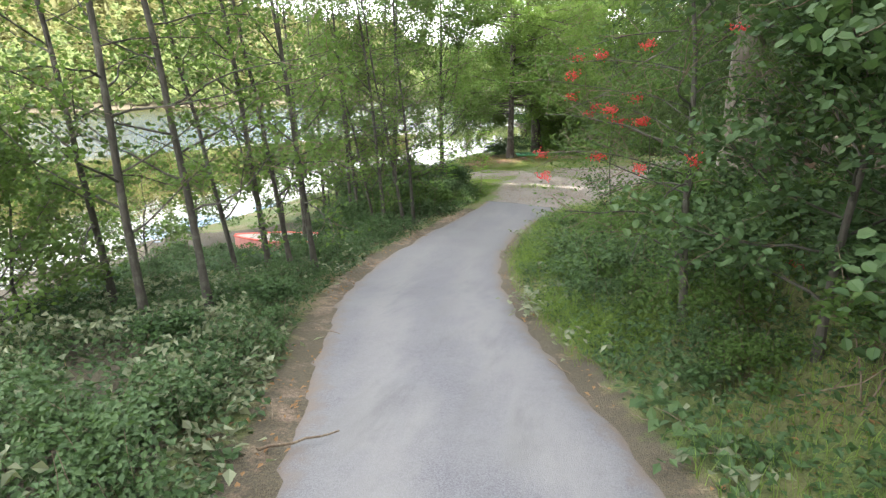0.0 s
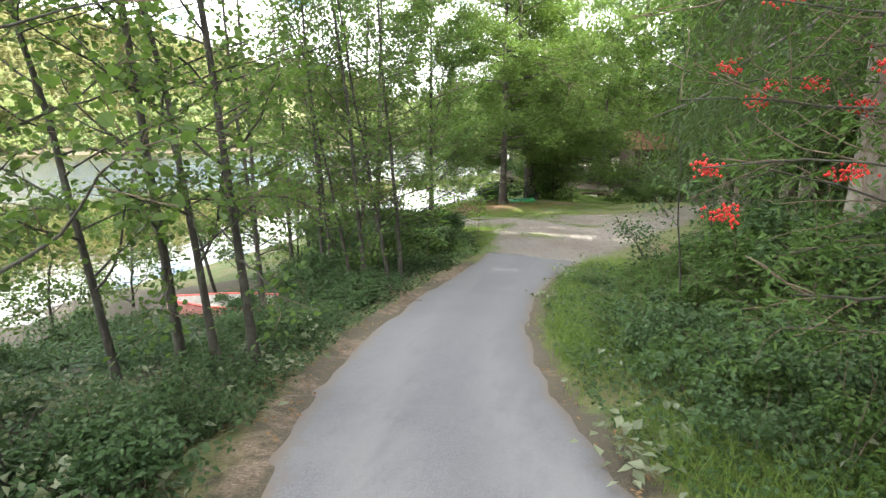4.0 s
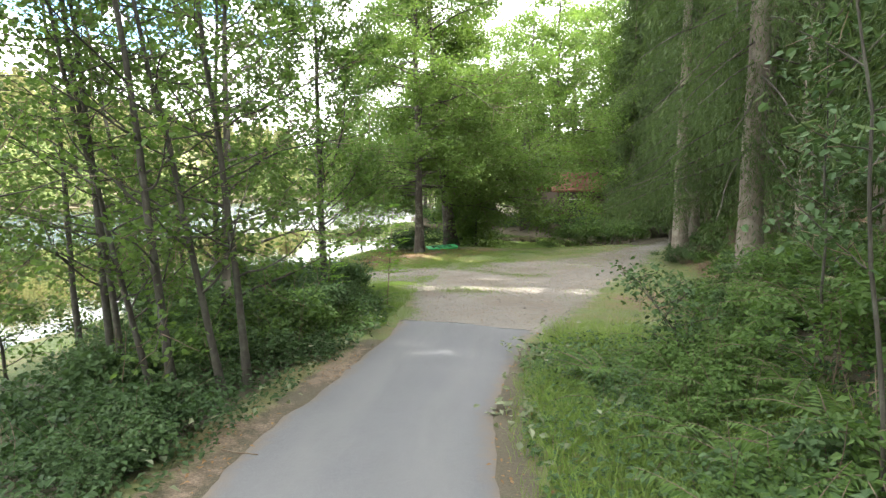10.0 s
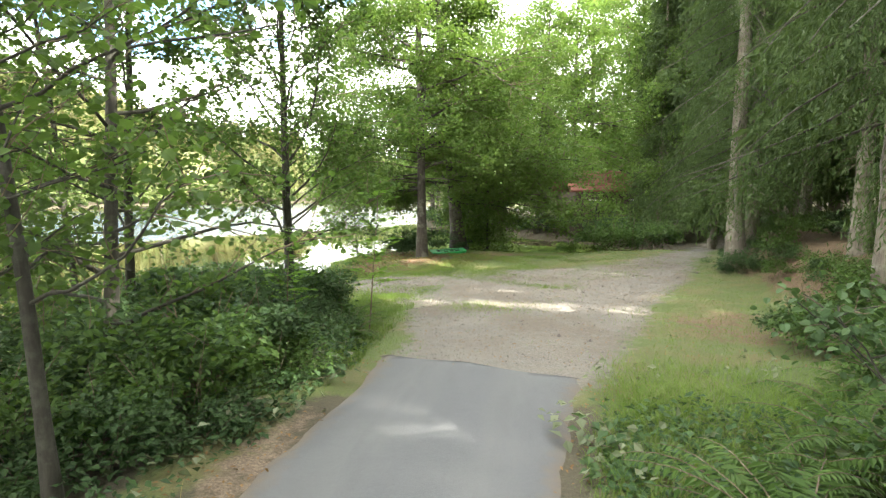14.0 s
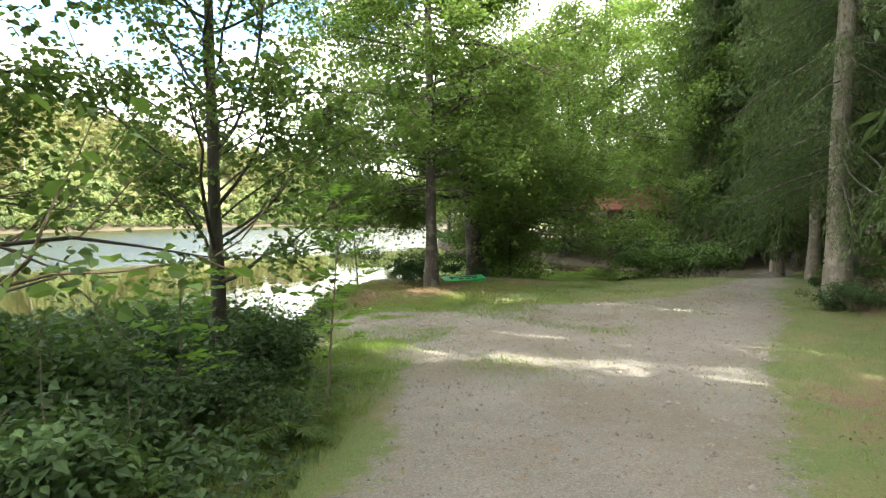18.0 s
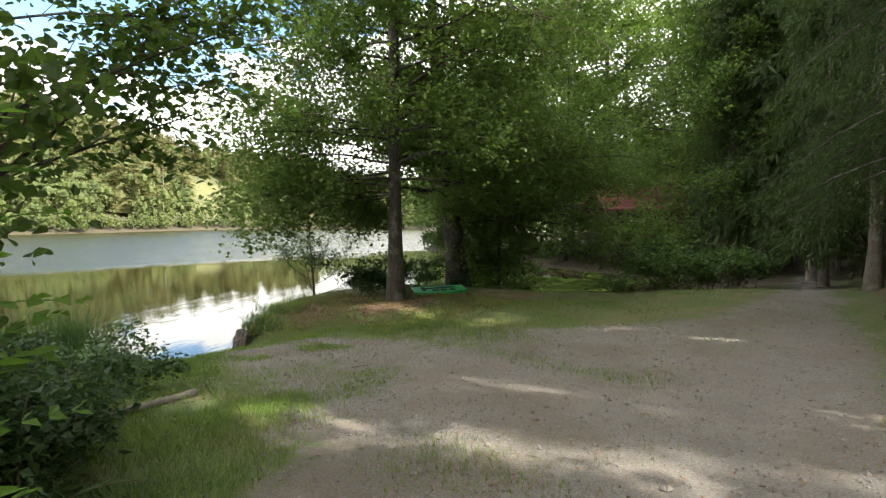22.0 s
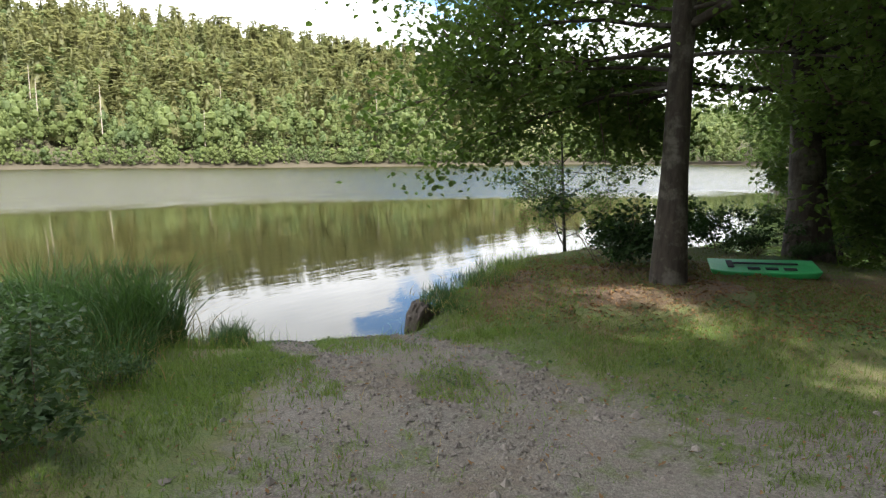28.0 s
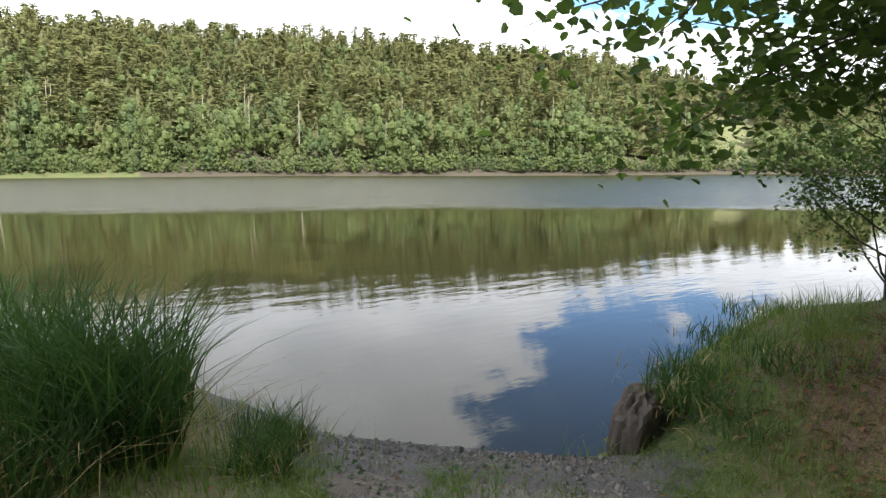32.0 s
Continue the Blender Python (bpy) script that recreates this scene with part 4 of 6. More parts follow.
def far_wood(name, label, shapes, places, heights, fat, mat):
    x, y = places
    z = ground_z(x, y)
    rg = np.random.default_rng(77)
    vs, fs, at = [], [], 0
    for k in range(len(x)):
        v, f = shapes[k % len(shapes)]
        t = rg.uniform(0, 6.28)
        h = heights * rg.choice((rg.uniform(0.5, 0.8), rg.uniform(0.8, 1.2)))
        w = h * fat * rg.uniform(0.8, 1.2)
        c, s = math.cos(t), math.sin(t)
        q = np.stack([(v[:, 0] * c - v[:, 1] * s) * w + x[k], (v[:, 0] * s + v[:, 1] * c) * w + y[k], v[:, 2] * h + z[k]], -1)
        vs.append(q)
        fs.append(f + at)
        at += len(v)
    ob = apart(name, np.concatenate(vs), np.concatenate(fs), mat)
    return tagged(ob, label, "woods", kind="stuff")


fr = np.random.default_rng(70)
cones = [far_conifer(np.random.default_rng(71 + k), 210) for k in range(5)]
rounds = [far_broadleaf(np.random.default_rng(81 + k), 180) for k in range(5)]
far_wood("conifer_woods", "dense brownish-green spruce woods on the hill across the lake", cones, scatter_far(fr, 3000, 8, 185, lambda a, d: a > 20), 12, 2.0, M_FAR_NEEDLE)
far_wood("broadleaf_woods", "lighter broadleaved trees along the far shore", rounds, tuple(np.concatenate(c) for c in zip(scatter_far(fr, 1050, 0.5, 110, lambda a, d: a > 0), scatter_far(fr, 520, 0.5, 24, lambda a, d: a > 0))), 10, 0.9, M_FAR_LEAF)
small = [far_broadleaf(np.random.default_rng(91 + k), 80) for k in range(3)]
far_wood("shore_bushes", "low green bushes along the far shore", small, scatter_far(fr, 850, -0.8, 2.0, lambda a, d: a > 0, -0.7), 3.6, 1.2, M_FAR_LEAF)

ir = np.random.default_rng(78)
ix, iy = ir.uniform(-14, 75, 260), ir.uniform(58, 125, 260)
ok = shore_gap(ix, iy) > 2
# Old alder leaf is darker than the far leaf: shade put into the colour.
far_wood("inlet_woods", "shaded broadleaved woods beyond the inlet", rounds, (ix[ok], iy[ok]), 14, 0.8, M_MAIN_LEAF)
ix, iy = ir.uniform(16, 60, 170), ir.uniform(-60, 70, 170)
# left open along one strip to let the sun streak through
ok = (ix > 22) & (np.abs(iy - 18.3 + 0.326 * (ix - 1.5)) > 1.5)
far_wood("hillside_woods", "spruce woods behind the lane", cones, (ix[ok], iy[ok]), 17, 1.3, M_FAR_NEEDLE)

# pale birch and pine stems that show between the trees across the lake
px_, py_ = scatter_far(np.random.default_rng(79), 34, 2, 24, lambda a, d: a > 30)
stems = [tube(np.array([(x, y, z - 0.5), (x + 0.2, y, z + 6), (x + 0.1, y + 0.2, z + h)]), (0.13, 0.1, 0.04), 6) for x, y, z, h in zip(px_, py_, ground_z(px_, py_), np.random.default_rng(80).uniform(8, 15, len(px_)))]
tagged(apart("birch_stems", *joined(stems), M_PALE_BARK), "pale bare stems between the trees on the far shore", "trees", kind="stuff")

# ---- trees behind the clearing and round the inlet ----
BACK = "broadleaved trees behind the clearing"
back = [broadleaf(np.random.default_rng(51 + k), 13, 0.2, (0.03 * k, 0.0), 0.1, 34, 4.3, 8, 56, (0.16, 0.13), False, rise=-0.1, tilt=0.35, crook=0.06, scatter=0.34) for k in range(2)]
back_first = {}
for k, (x, y, turn, size) in enumerate(((6.6, 53.0, 2.0, 1.5), (10.6, 41.0, 1.5, 1.25), (10.6, 44.5, 2.2, 1.3), (4.0, 51.0, 0.7, 1.3), (-2.5, 57.0, 4.0, 1.3), (14.5, 49.5, 5.0, 1.35), (8.4, 56.5, 2.6, 1.45),
                                        (-7.0, 76, 1.0, 1.3), (20.5, 42.0, 2.0, 1.1), (1.0, 60.5, 3.1, 1.4), (-6.5, 66, 0.3, 1.2), (3.4, 48.6, 5.2, 0.95), (9.9, 38.6, 0.9, 0.9), (12.9, 44.6, 2.8, 1.2), (12.6, 40.2, 3.8, 1.1))):
    while shore_gap(np.array([x]), np.array([y]))[0] < 0.8:
        x += 0.4
    m = Matrix.LocRotScale((x, y, gz(x, y)), Euler((0, 0, turn)), (size,) * 3)
    if k % 2 not in back_first:
        back_first[k % 2] = plant_tree("broadleaf_tree", back[k % 2], (0, 0, 0), "spreading broadleaved tree with dense green crown behind the clearing", "tree", M_OLD_BARK, M_MAIN_LEAF, BACK, 6)
        back_first[k % 2].matrix_basis = m
    else:
        copy_thing(back_first[k % 2], Matrix.LocRotScale((x, y, gz(x, y)), Euler((0, 0, turn)), None)).scale = (size,) * 3

# ---- undergrowth ----


def bush(rng, radius, height, count, leaf, stems=14, hollow=0.45, droop=0.25, flatness=0.5):
    """Stems and leaves of a low leafy mound with an uneven top."""
    lobes = np.stack([rng.normal(0, radius * 0.45, 9), rng.normal(0, radius * 0.45, 9), rng.uniform(0.25, 0.72, 9) * height], -1)
    size = rng.uniform(0.3, 0.6, 9) * radius
    k = rng.integers(0, 9, count)
    d = rng.normal(0, 1, (count, 3))
    d[:, 2] = np.abs(d[:, 2]) * 0.9 - 0.25
    d /= np.linalg.norm(d, axis=1, keepdims=True)
    p = lobes[k] + d * (size[k] * rng.uniform(hollow, 1.08, count))[:, None]
    p[:, 2] = np.clip(p[:, 2], 0.02, None)
    canes = []
    for _ in range(stems):
        a, e = rng.uniform(0, 6.28), lobes[rng.integers(9)]
        s = np.array([rng.normal(0, radius * 0.3), rng.normal(0, radius * 0.3), -0.08])
        canes.append(tube(bent(rng, s, (e - s) + np.array([0, 0, 0.4 * height]), height * rng.uniform(0.7, 1.3), 6, 0.12, -0.5), np.linspace(0.007, 0.003, 6), 4))
    return joined(canes), leaves(rng, p, leaf[0], leaf[1], droop, flatness)


def plant_bush(name, made, label, leaf_mat, group, category="bush"):
    ob = thing(name, (0, 0, 0), label, category, group)
    apart("stem_tangle", *made[0], M_TWIG, ob)
    tagged(ob.children[0], kind="stuff")
    apart("foliage", *made[1], leaf_mat, ob)
    return ob


class Kind:
    """A plant that is built once and set out many times."""

    def __init__(self, make):
        self.make, self.first = make, None

    def at(self, x, y, turn, size, sink=0.03):
        m = Matrix.LocRotScale((x, y, gz(x, y) - sink), Euler((0, 0, turn)), None)
        if self.first is None:
            self.first = self.make()
            self.first.matrix_basis = m
            self.first.scale = (size,) * 3
        else:
            copy_thing(self.first, m).scale = (size,) * 3


def lane_edge(y, side):
    return float(mid_x(y) + side * np.interp(y, HALF_Y, HALF_W))


BRAMBLES = [Kind(lambda k=k: plant_bush("bramble_bush", bush(np.random.default_rng(101 + k), 0.75, 1.0, 1900, (0.078, 0.054)), "tangled green bramble bush beside the lane", M_BRAMBLE, "bramble bushes along the lane")) for k in range(3)]
DARKS = [Kind(lambda k=k: plant_bush("ivy_bush", bush(np.random.default_rng(111 + k), 0.7, 0.9, 1500, (0.075, 0.06)), "dark green ivy-covered bush on the bank", M_IVY, "dark bushes on the bank")) for k in range(2)]
BRIGHT = [Kind(lambda k=k: plant_bush("raspberry_bush", bush(np.random.default_rng(121 + k), 0.7, 1.0, 1200, (0.085, 0.05), flatness=0.65), "fresh green raspberry bush under the trees", M_FERN, "raspberry bushes under the trees")) for k in range(2)]
HERBS = [Kind(lambda k=k: plant_bush("nettle_patch", bush(np.random.default_rng(131 + k), 0.55, 0.6, 900, (0.07, 0.035), 20, droop=0.5), "low patch of nettles and herbs", M_BRAMBLE, "low herbs along the lane", "plant")) for k in range(2)]
br = np.random.default_rng(140)
# the bank between lane and lake
for k in range(125):
    y = br.uniform(-6.5, 16.5)
    out = 0.75 + 4.2 * br.uniform(0, 1) ** 1.5
    x = (lane_edge(y, -1) if y < 12 else -1.5 - 0.12 * (y - 12)) - out
    grow = np.interp(y, (-6, 0, 2.5, 6, 10, 13, 17), (0.42, 0.45, 0.6, 0.8, 0.95, 1.3, 1.15)) * np.interp(out, (0.6, 1.5, 3), (0.6, 1.0, 1.0)) * br.uniform(0.75, 1.2)
    if shore_gap(np.array([x]), np.array([y]))[0] < 1 or (-6.6 < x < -4.4 and 5.2 < y < 7.4):
        continue
    if y > -1.0 and x < -2.2 and abs((x - 1.5) * 0.78 + (y + 2.6) * 0.626) < 1.1:
        grow *= 0.45
    kinds_here = BRAMBLES if br.uniform() < 0.55 else ((DARKS if y < 9 else BRIGHT) if br.uniform() < 0.65 else (HERBS if y < 10 else BRIGHT))
    kinds_here[int(br.integers(len(kinds_here)))].at(x, y, br.uniform(0, 6.28), grow)
for k in range(46):
    y, out = br.uniform(-6.5, 3.0), 0.55 + 3.6 * br.uniform(0, 1) ** 1.2
    x = lane_edge(y, -1) - out
    if shore_gap(np.array([x]), np.array([y]))[0] > 1:
        (HERBS, DARKS, BRAMBLES)[k % 3][k % 2].at(x, y, br.uniform(0, 6.28), br.uniform(0.38, 0.6))
for k in range(26):
    y = br.uniform(-6, 12)
    HERBS[k % 2].at(lane_edge(y, -1) - br.uniform(0.5, 0.9), y, br.uniform(0, 6.28), br.uniform(0.35, 0.6))
# the wooded side
for k in range(100):
    y = br.uniform(-7, 12)
    out = (1.0 if y < 2 else 1.15) + 4.3 * br.uniform(0, 1) ** 1.3
    x = lane_edge(y, 1) + out + (1.2 if y > 9 else 0) + 0.8 * max(0, y - 9.5)
    grow = np.interp(out, (0.7, 1.4, 3), (0.5, 0.8, 1.1)) * np.interp(y, (-7, -2, 3, 5, 7, 12), (0.6, 0.75, 1.0, 1.0, 0.72, 0.72)) * br.uniform(0.75, 1.15)
    kinds_here = (BRIGHT, BRAMBLES, DARKS, HERBS)[int(br.choice(4, p=(0.5, 0.2, 0.08, 0.22) if y < 5 else (0.8, 0.2, 0.0, 0.0)))]
    kinds_here[int(br.integers(len(kinds_here)))].at(x, y, br.uniform(0, 6.28), grow)
for k in range(70):
    y = br.uniform(13, 33)
    x = right_x(y) + 0.9 + 5 * br.uniform(0, 1) ** 1.6
    kinds_here = BRIGHT if br.uniform() < 0.5 else BRAMBLES
    kinds_here[int(br.integers(len(kinds_here)))].at(x, y, br.uniform(0, 6.28), br.uniform(0.4, 0.8))
for k in range(30):
    y = br.uniform(10.2, 15.6)
    x = 4.3 + 0.35 * max(0, y - 12) + 3.2 * br.uniform(0, 1) ** 1.2
    (BRIGHT, BRIGHT, BRAMBLES)[k % 3][k % 2].at(x, y, br.uniform(0, 6.28), br.uniform(0.5, 0.95))
for k in range(34):
    y = br.uniform(-3.6, 3.0)
    x = lane_edge(y, 1) + 1.1 + 3.0 * br.uniform(0, 1)
    (BRIGHT, HERBS, BRAMBLES)[k % 3][k % 2].at(x, y, br.uniform(0, 6.28), br.uniform(0.55, 0.9))
# thickets at the back of the clearing, by the old alders and on the spit
for x, y, size, which in ((3.7, 30.4, 0.75, BRIGHT), (4.5, 30.3, 1.3, BRIGHT), (5.3, 30.6, 1.6, BRIGHT), (6.1, 31.0, 1.6, BRIGHT), (6.9, 31.7, 1.7, BRIGHT), (7.6, 32.5, 1.6, BRAMBLES), (8.3, 33.5, 1.7, BRIGHT), (4.6, 47.2, 1.8, DARKS), (5.6, 46.3, 1.9, BRIGHT), (6.5, 45.4, 1.9, DARKS), (7.4, 44.2, 1.9, BRAMBLES), (8.2, 43.2, 1.8, DARKS), (9.0, 42.0, 1.8, BRIGHT), (3.2, 48.4, 1.7, BRAMBLES), (1.8, 49.8, 1.8, DARKS), (0.4, 51.0, 1.9, BRIGHT), (-1.2, 52.3, 1.9, DARKS), (-2.8, 54.0, 2.0, BRAMBLES), (-4.2, 56.5, 2.0, DARKS), (-5.4, 60.0, 2.0, BRIGHT), (-6.8, 64.0, 2.2, DARKS), (9.8, 39.8, 1.6, DARKS),
                          (7.4, 22.0, 0.75, BRAMBLES), (8.1, 21.5, 0.9, BRIGHT), (7.1, 22.6, 0.55, DARKS), (8.7, 22.1, 1.0, BRIGHT), (-2.95, 26.5, 0.85, DARKS), (-3.15, 27.0, 1.3, DARKS), (-0.9, 29.1, 0.5, DARKS), (-1.7, 29.0, 0.7, DARKS), (-2.6, 29.6, 1.1, DARKS), (-4.0, 30.2, 0.8, DARKS),
                          (-4.9, 6.7, 0.5, BRAMBLES), (-5.4, 7.4, 0.42, HERBS), (-4.3, 6.1, 0.55, DARKS), (-5.8, 6.9, 0.45, HERBS), (-4.2, 19.2, 0.85, BRAMBLES), (-5.0, 18.4, 1.0, DARKS), (-4.6, 17.2, 1.1, BRAMBLES), (-5.8, 19.4, 0.9, DARKS), (-6.6, 18.2, 1.1, BRAMBLES), (-3.6, 17.9, 0.7, HERBS), (-7.4, 19.8, 0.9, BRAMBLES),
                          (-4.9, 20.2, 0.6, HERBS), (-8.2, 18.0, 1.0, DARKS), (-6.0, 16.4, 1.0, BRAMBLES), (-7.8, 16.2, 1.0, BRAMBLES), (-2.9, 15.9, 0.8, HERBS), (-3.2, 17.0, 0.8, DARKS)):
    which[int(br.integers(len(which)))].at(x, y, br.uniform(0, 6.28), size)


def fern_shape(rng, fronds=10, length=0.85):
    stalks, spots, frames = [], [], []
    for k in range(fronds):
        a = k * 2 * math.pi / fronds + rng.normal(0, 0.25)
        L = length * rng.uniform(0.7, 1.15)
        line = bent(rng, (0, 0, 0), (math.cos(a), math.sin(a), rng.uniform(0.9, 1.8)), L, 9, 0.03, -1.5)
        stalks.append(tube(line, np.linspace(0.006, 0.0015, 9), 4))
        for g in np.linspace(0.18, 0.98, 20):
            p = np.array([np.interp(g * 8, np.arange(9), line[:, c]) for c in range(3)])
            d = np.array([np.interp(min(g * 8 + 0.5, 8), np.arange(9), line[:, c]) for c in range(3)]) - p
            d /= np.linalg.norm(d) + 1e-9
            s = np.cross(d, (0, 0, 1.0))
            s /= np.linalg.norm(s) + 1e-9
            w = (1.03 - g) ** 0.8 * min(1, g * 4)
            for sign in (-1, 1):
                way = s * sign + d * 0.45 + rng.normal(0, 0.06, 3)
                way /= np.linalg.norm(way)
                frames.append((way * w, np.cross(way, np.cross(s, d)) * max(0.5, w), np.cross(s, d)))
                spots.append(p)
    f = np.array(frames)
    return joined(stalks), leaves(rng, np.array(spots), 0.24 * length / 0.85, 0.05, frames=(f[:, 0], f[:, 1], f[:, 2]), fold=0.05)


def plant_fern(k):
    made = fern_shape(np.random.default_rng(150 + k))
    ob = thing("fern", (0, 0, 0), "arching green fern with feathery fronds", "fern", "ferns in the undergrowth")
    apart("stalkwork", *made[0], M_TWIG, ob)
    tagged(ob.children[0], kind="stuff")
    apart("frond_foliage", *made[1], M_FERN, ob)
    tagged(ob.children[1], kind="stuff")
    return ob


FERNS = [Kind(lambda k=k: plant_fern(k)) for k in range(2)]
for k in range(70):
    if k < 42:
        y = br.uniform(2.5, 11.5)
        x = lane_edge(y, 1) + br.uniform(0.95, 4.0) + 0.4 * max(0, y - 9.5)
    else:
        y = br.uniform(11.6, 16.5)
        x = -2.2 - 0.1 * (y - 12) - br.uniform(0.2, 2.2)
    FERNS[k % 2].at(x, y, br.uniform(0, 6.28), br.uniform(0.75, 1.2))
for k in range(46):
    y = br.uniform(4.5, 13.0)
    x = lane_edge(y, 1) + 1.2 + 0.7 * max(0, y - 9.5) + 3.0 * br.uniform(0, 1)
    FERNS[k % 2].at(x, y, br.uniform(0, 6.28), br.uniform(0.9, 1.35))
for k in range(26):
    y = br.uniform(13.2, 17.0)
    x = -1.55 - 0.3 * (y - 14) * (y > 14) - 1.9 * br.uniform(0, 1) ** 1.3
    if k % 3:
        FERNS[k % 2].at(x, y, br.uniform(0, 6.28), br.uniform(0.8, 1.15))
    else:
        (BRAMBLES, HERBS)[k % 2][k % 2].at(x - 0.25, y, br.uniform(0, 6.28), br.uniform(0.6, 0.8))

# ---- grass, ground leaves and litter ----


def on_ground(x, y, lift=0.0):
    return np.stack([x, y, ground_z(x, y) + lift], -1)


def stuff(name, label, category, piece, mat):
    return tagged(apart(name, *piece, mat), label, category, kind="stuff")


gr = np.random.default_rng(160)


def scattered(n, x0, x1, y0, y1, keep):
    x, y = gr.uniform(x0, x1, n), gr.uniform(y0, y1, n)
    rim = np.minimum(np.minimum(x - x0, x1 - x), np.minimum(y - y0, y1 - y)) / 0.9
    ok = keep(x, y) & (shore_gap(x, y) > 0.1) & (gr.uniform(0, 1, n) < rim)
    return x[ok], y[ok]


def on_gravel(x, y):
    """Where the gravel lies, with a ragged border."""
    jx, jy = gr.normal(0, 0.16, len(x)), gr.normal(0, 0.16, len(x))
    return inside(GRAVEL, x + jx + 0.3 * np.sin(y * 2.3 + 1.1 * np.sin(x * 1.7)), y + jy + 0.3 * np.sin(x * 2.1 + y)) & ((x > -0.9 + 0.1 * (y - 19)) | patchy(x, y, 1.7, -0.9))


def patchy(x, y, k=1.3, cut=0.0):
    return np.sin(x * k * 1.7 + 2 * np.sin(y * k)) + np.sin(y * k * 1.3 + 1.7 * np.sin(x * k * 0.8)) + gr.normal(0, 0.5, len(x)) > cut


def off_road(x, y):
    return np.abs(x - mid_x(y)) - np.interp(y, HALF_Y, HALF_W)


x, y = scattered(60000, -5.5, 8.5, 11.5, 33, lambda x, y: ~wheel_track(x, y) & (x < right_x(y) + 1.2) & ((~on_gravel(x, y)) | (patchy(x, y, 0.9, 0.75))) & ~(np.hypot((x + 3.0) / 2.2, (y - 25.2) / 1.5) < 1) & ~((off_road(x, y) < 0.1) & (y < 12.4)))
stuff("short_grass", "short worn grass round the gravel clearing", "grass", blades(gr, on_ground(x, y, -0.01), 0.075, 0.006, 0.5, 2), M_GRASS)
x, y = scattered(110000, -5.2, 3.5, 16.5, 26.5, lambda x, y: ~wheel_track(x, y) & patchy(x, y, 1.5, -0.2) & ((~on_gravel(x, y)) | patchy(x, y, 0.9, 0.7)) & ~((np.hypot((x + 3.0) / 2.0, (y - 25.2) / 1.3) < 1) & patchy(x, y, 1.8, -0.7)))
stuff("lawn_tufts", "tufts of short green grass by the landing place", "grass", blades(gr, on_ground(x, y, -0.01), 0.085, 0.007, 0.6, 2), M_GRASS)
x, y = scattered(60000, -4.2, 0.6, 10.8, 19.5, lambda x, y: (x < -0.75 - 0.1 * (y - 12) + 0.22 * np.sin(y * 2.7) + 0.2 * np.sin(y * 5.9 + 1) + gr.normal(0, 0.3, len(x))) & patchy(x, y, 1.7, -1.0) & (off_road(x, y) > 0.15))
stuff("clearing_grass", "fine green grass at the edge of the clearing", "grass", blades(gr, on_ground(x, y, -0.01), 0.13, 0.006, 0.6, 2), M_GRASS)
x, y = scattered(52000, -6.6, -2.4, 19.6, 25.0, lambda x, y: ~wheel_track(x, y) & (~on_gravel(x, y) | patchy(x, y, 1.4, 0.9)) & patchy(x, y, 2.0, -1.2) & ~((shore_gap(x, y) < 1.1) & (x < -4.6) & (y > 22.1) & (y < 24.2)))
stuff("bank_grass", "thick short grass beside the landing place", "grass", blades(gr, on_ground(x, y, -0.01), 0.1, 0.006, 0.7, 2), M_GRASS)
x, y = scattered(62000, -2.5, 6.5, -7, 13, lambda x, y: (off_road(x, y) > 0.16) & (off_road(x, y) < 2.0) & (x > mid_x(y)) & patchy(x, y, 1.1, -0.8))
stuff("verge_grass", "green grass along the edge of the lane", "grass", blades(gr, on_ground(x, y, -0.01), 0.24, 0.006, 0.6, 3), M_GRASS)
x, y = scattered(90000, -5.9, 0.5, 20.5, 27.5, lambda x, y: ~wheel_track(x, y) & (~on_gravel(x, y) | patchy(x, y, 1.1, 0.7)) & patchy(x, y, 1.0, -0.9) & (shore_gap(x, y) > 0.35) & ~((np.hypot((x + 2.9) / 1.9, (y - 25.4) / 1.2) < 1) & patchy(x, y, 2.2, -0.9)))
stuff("turf", "fine green turf on the bank by the landing place", "grass", blades(gr, on_ground(x, y, -0.008), 0.06, 0.005, 0.8, 2), M_GRASS)
x, y = scattered(7000, -5.2, 2.0, 23.4, 28.6, lambda x, y: np.hypot((x + 2.3) / 2.9, (y - 25.7) / 1.9) < 1)
stuff("bank_litter", "reddish brown fallen leaves under the alders", "leaves", leaves(gr, on_ground(x, y, 0.014), 0.06, 0.036, 0.05, 0.8, fold=0.3), M_DEAD)
x, y = scattered(42000, 0.8, 5.4, -1.0, 11.8, lambda x, y: (off_road(x, y) > 0.3) & (off_road(x, y) < 2.6) & patchy(x, y, 0.8, -0.9))
stuff("tall_grass", "long soft grass on the verge under the wood", "grass", blades(gr, on_ground(x, y, -0.01), 0.4, 0.007, 0.9, 4), M_GRASS)
x, y = scattered(15000, -5.4, 1.6, 23.2, 28.0, lambda x, y: patchy(x, y, 1.5, 0.2) & (shore_gap(x, y) > 0.4))
stuff("straw", "dry straw among the leaves under the alders", "grass", blades(gr, on_ground(x, y, -0.008), 0.09, 0.004, 1.4, 2), M_DRYGRASS)
x, y = scattered(46000, -1.0, 5.5, -1.5, 12.6, lambda x, y: (off_road(x, y) > 0.02 + np.abs(gr.normal(0, 0.07, len(x)))) & (off_road(x, y) < 1.1) & (x > mid_x(y)) & patchy(x, y, 2.1, -1.3))
stuff("edge_grass", "soft grass that grows over the edge of the lane", "grass", blades(gr, on_ground(x, y, -0.01), 0.2, 0.005, 0.8, 3), M_GRASS)
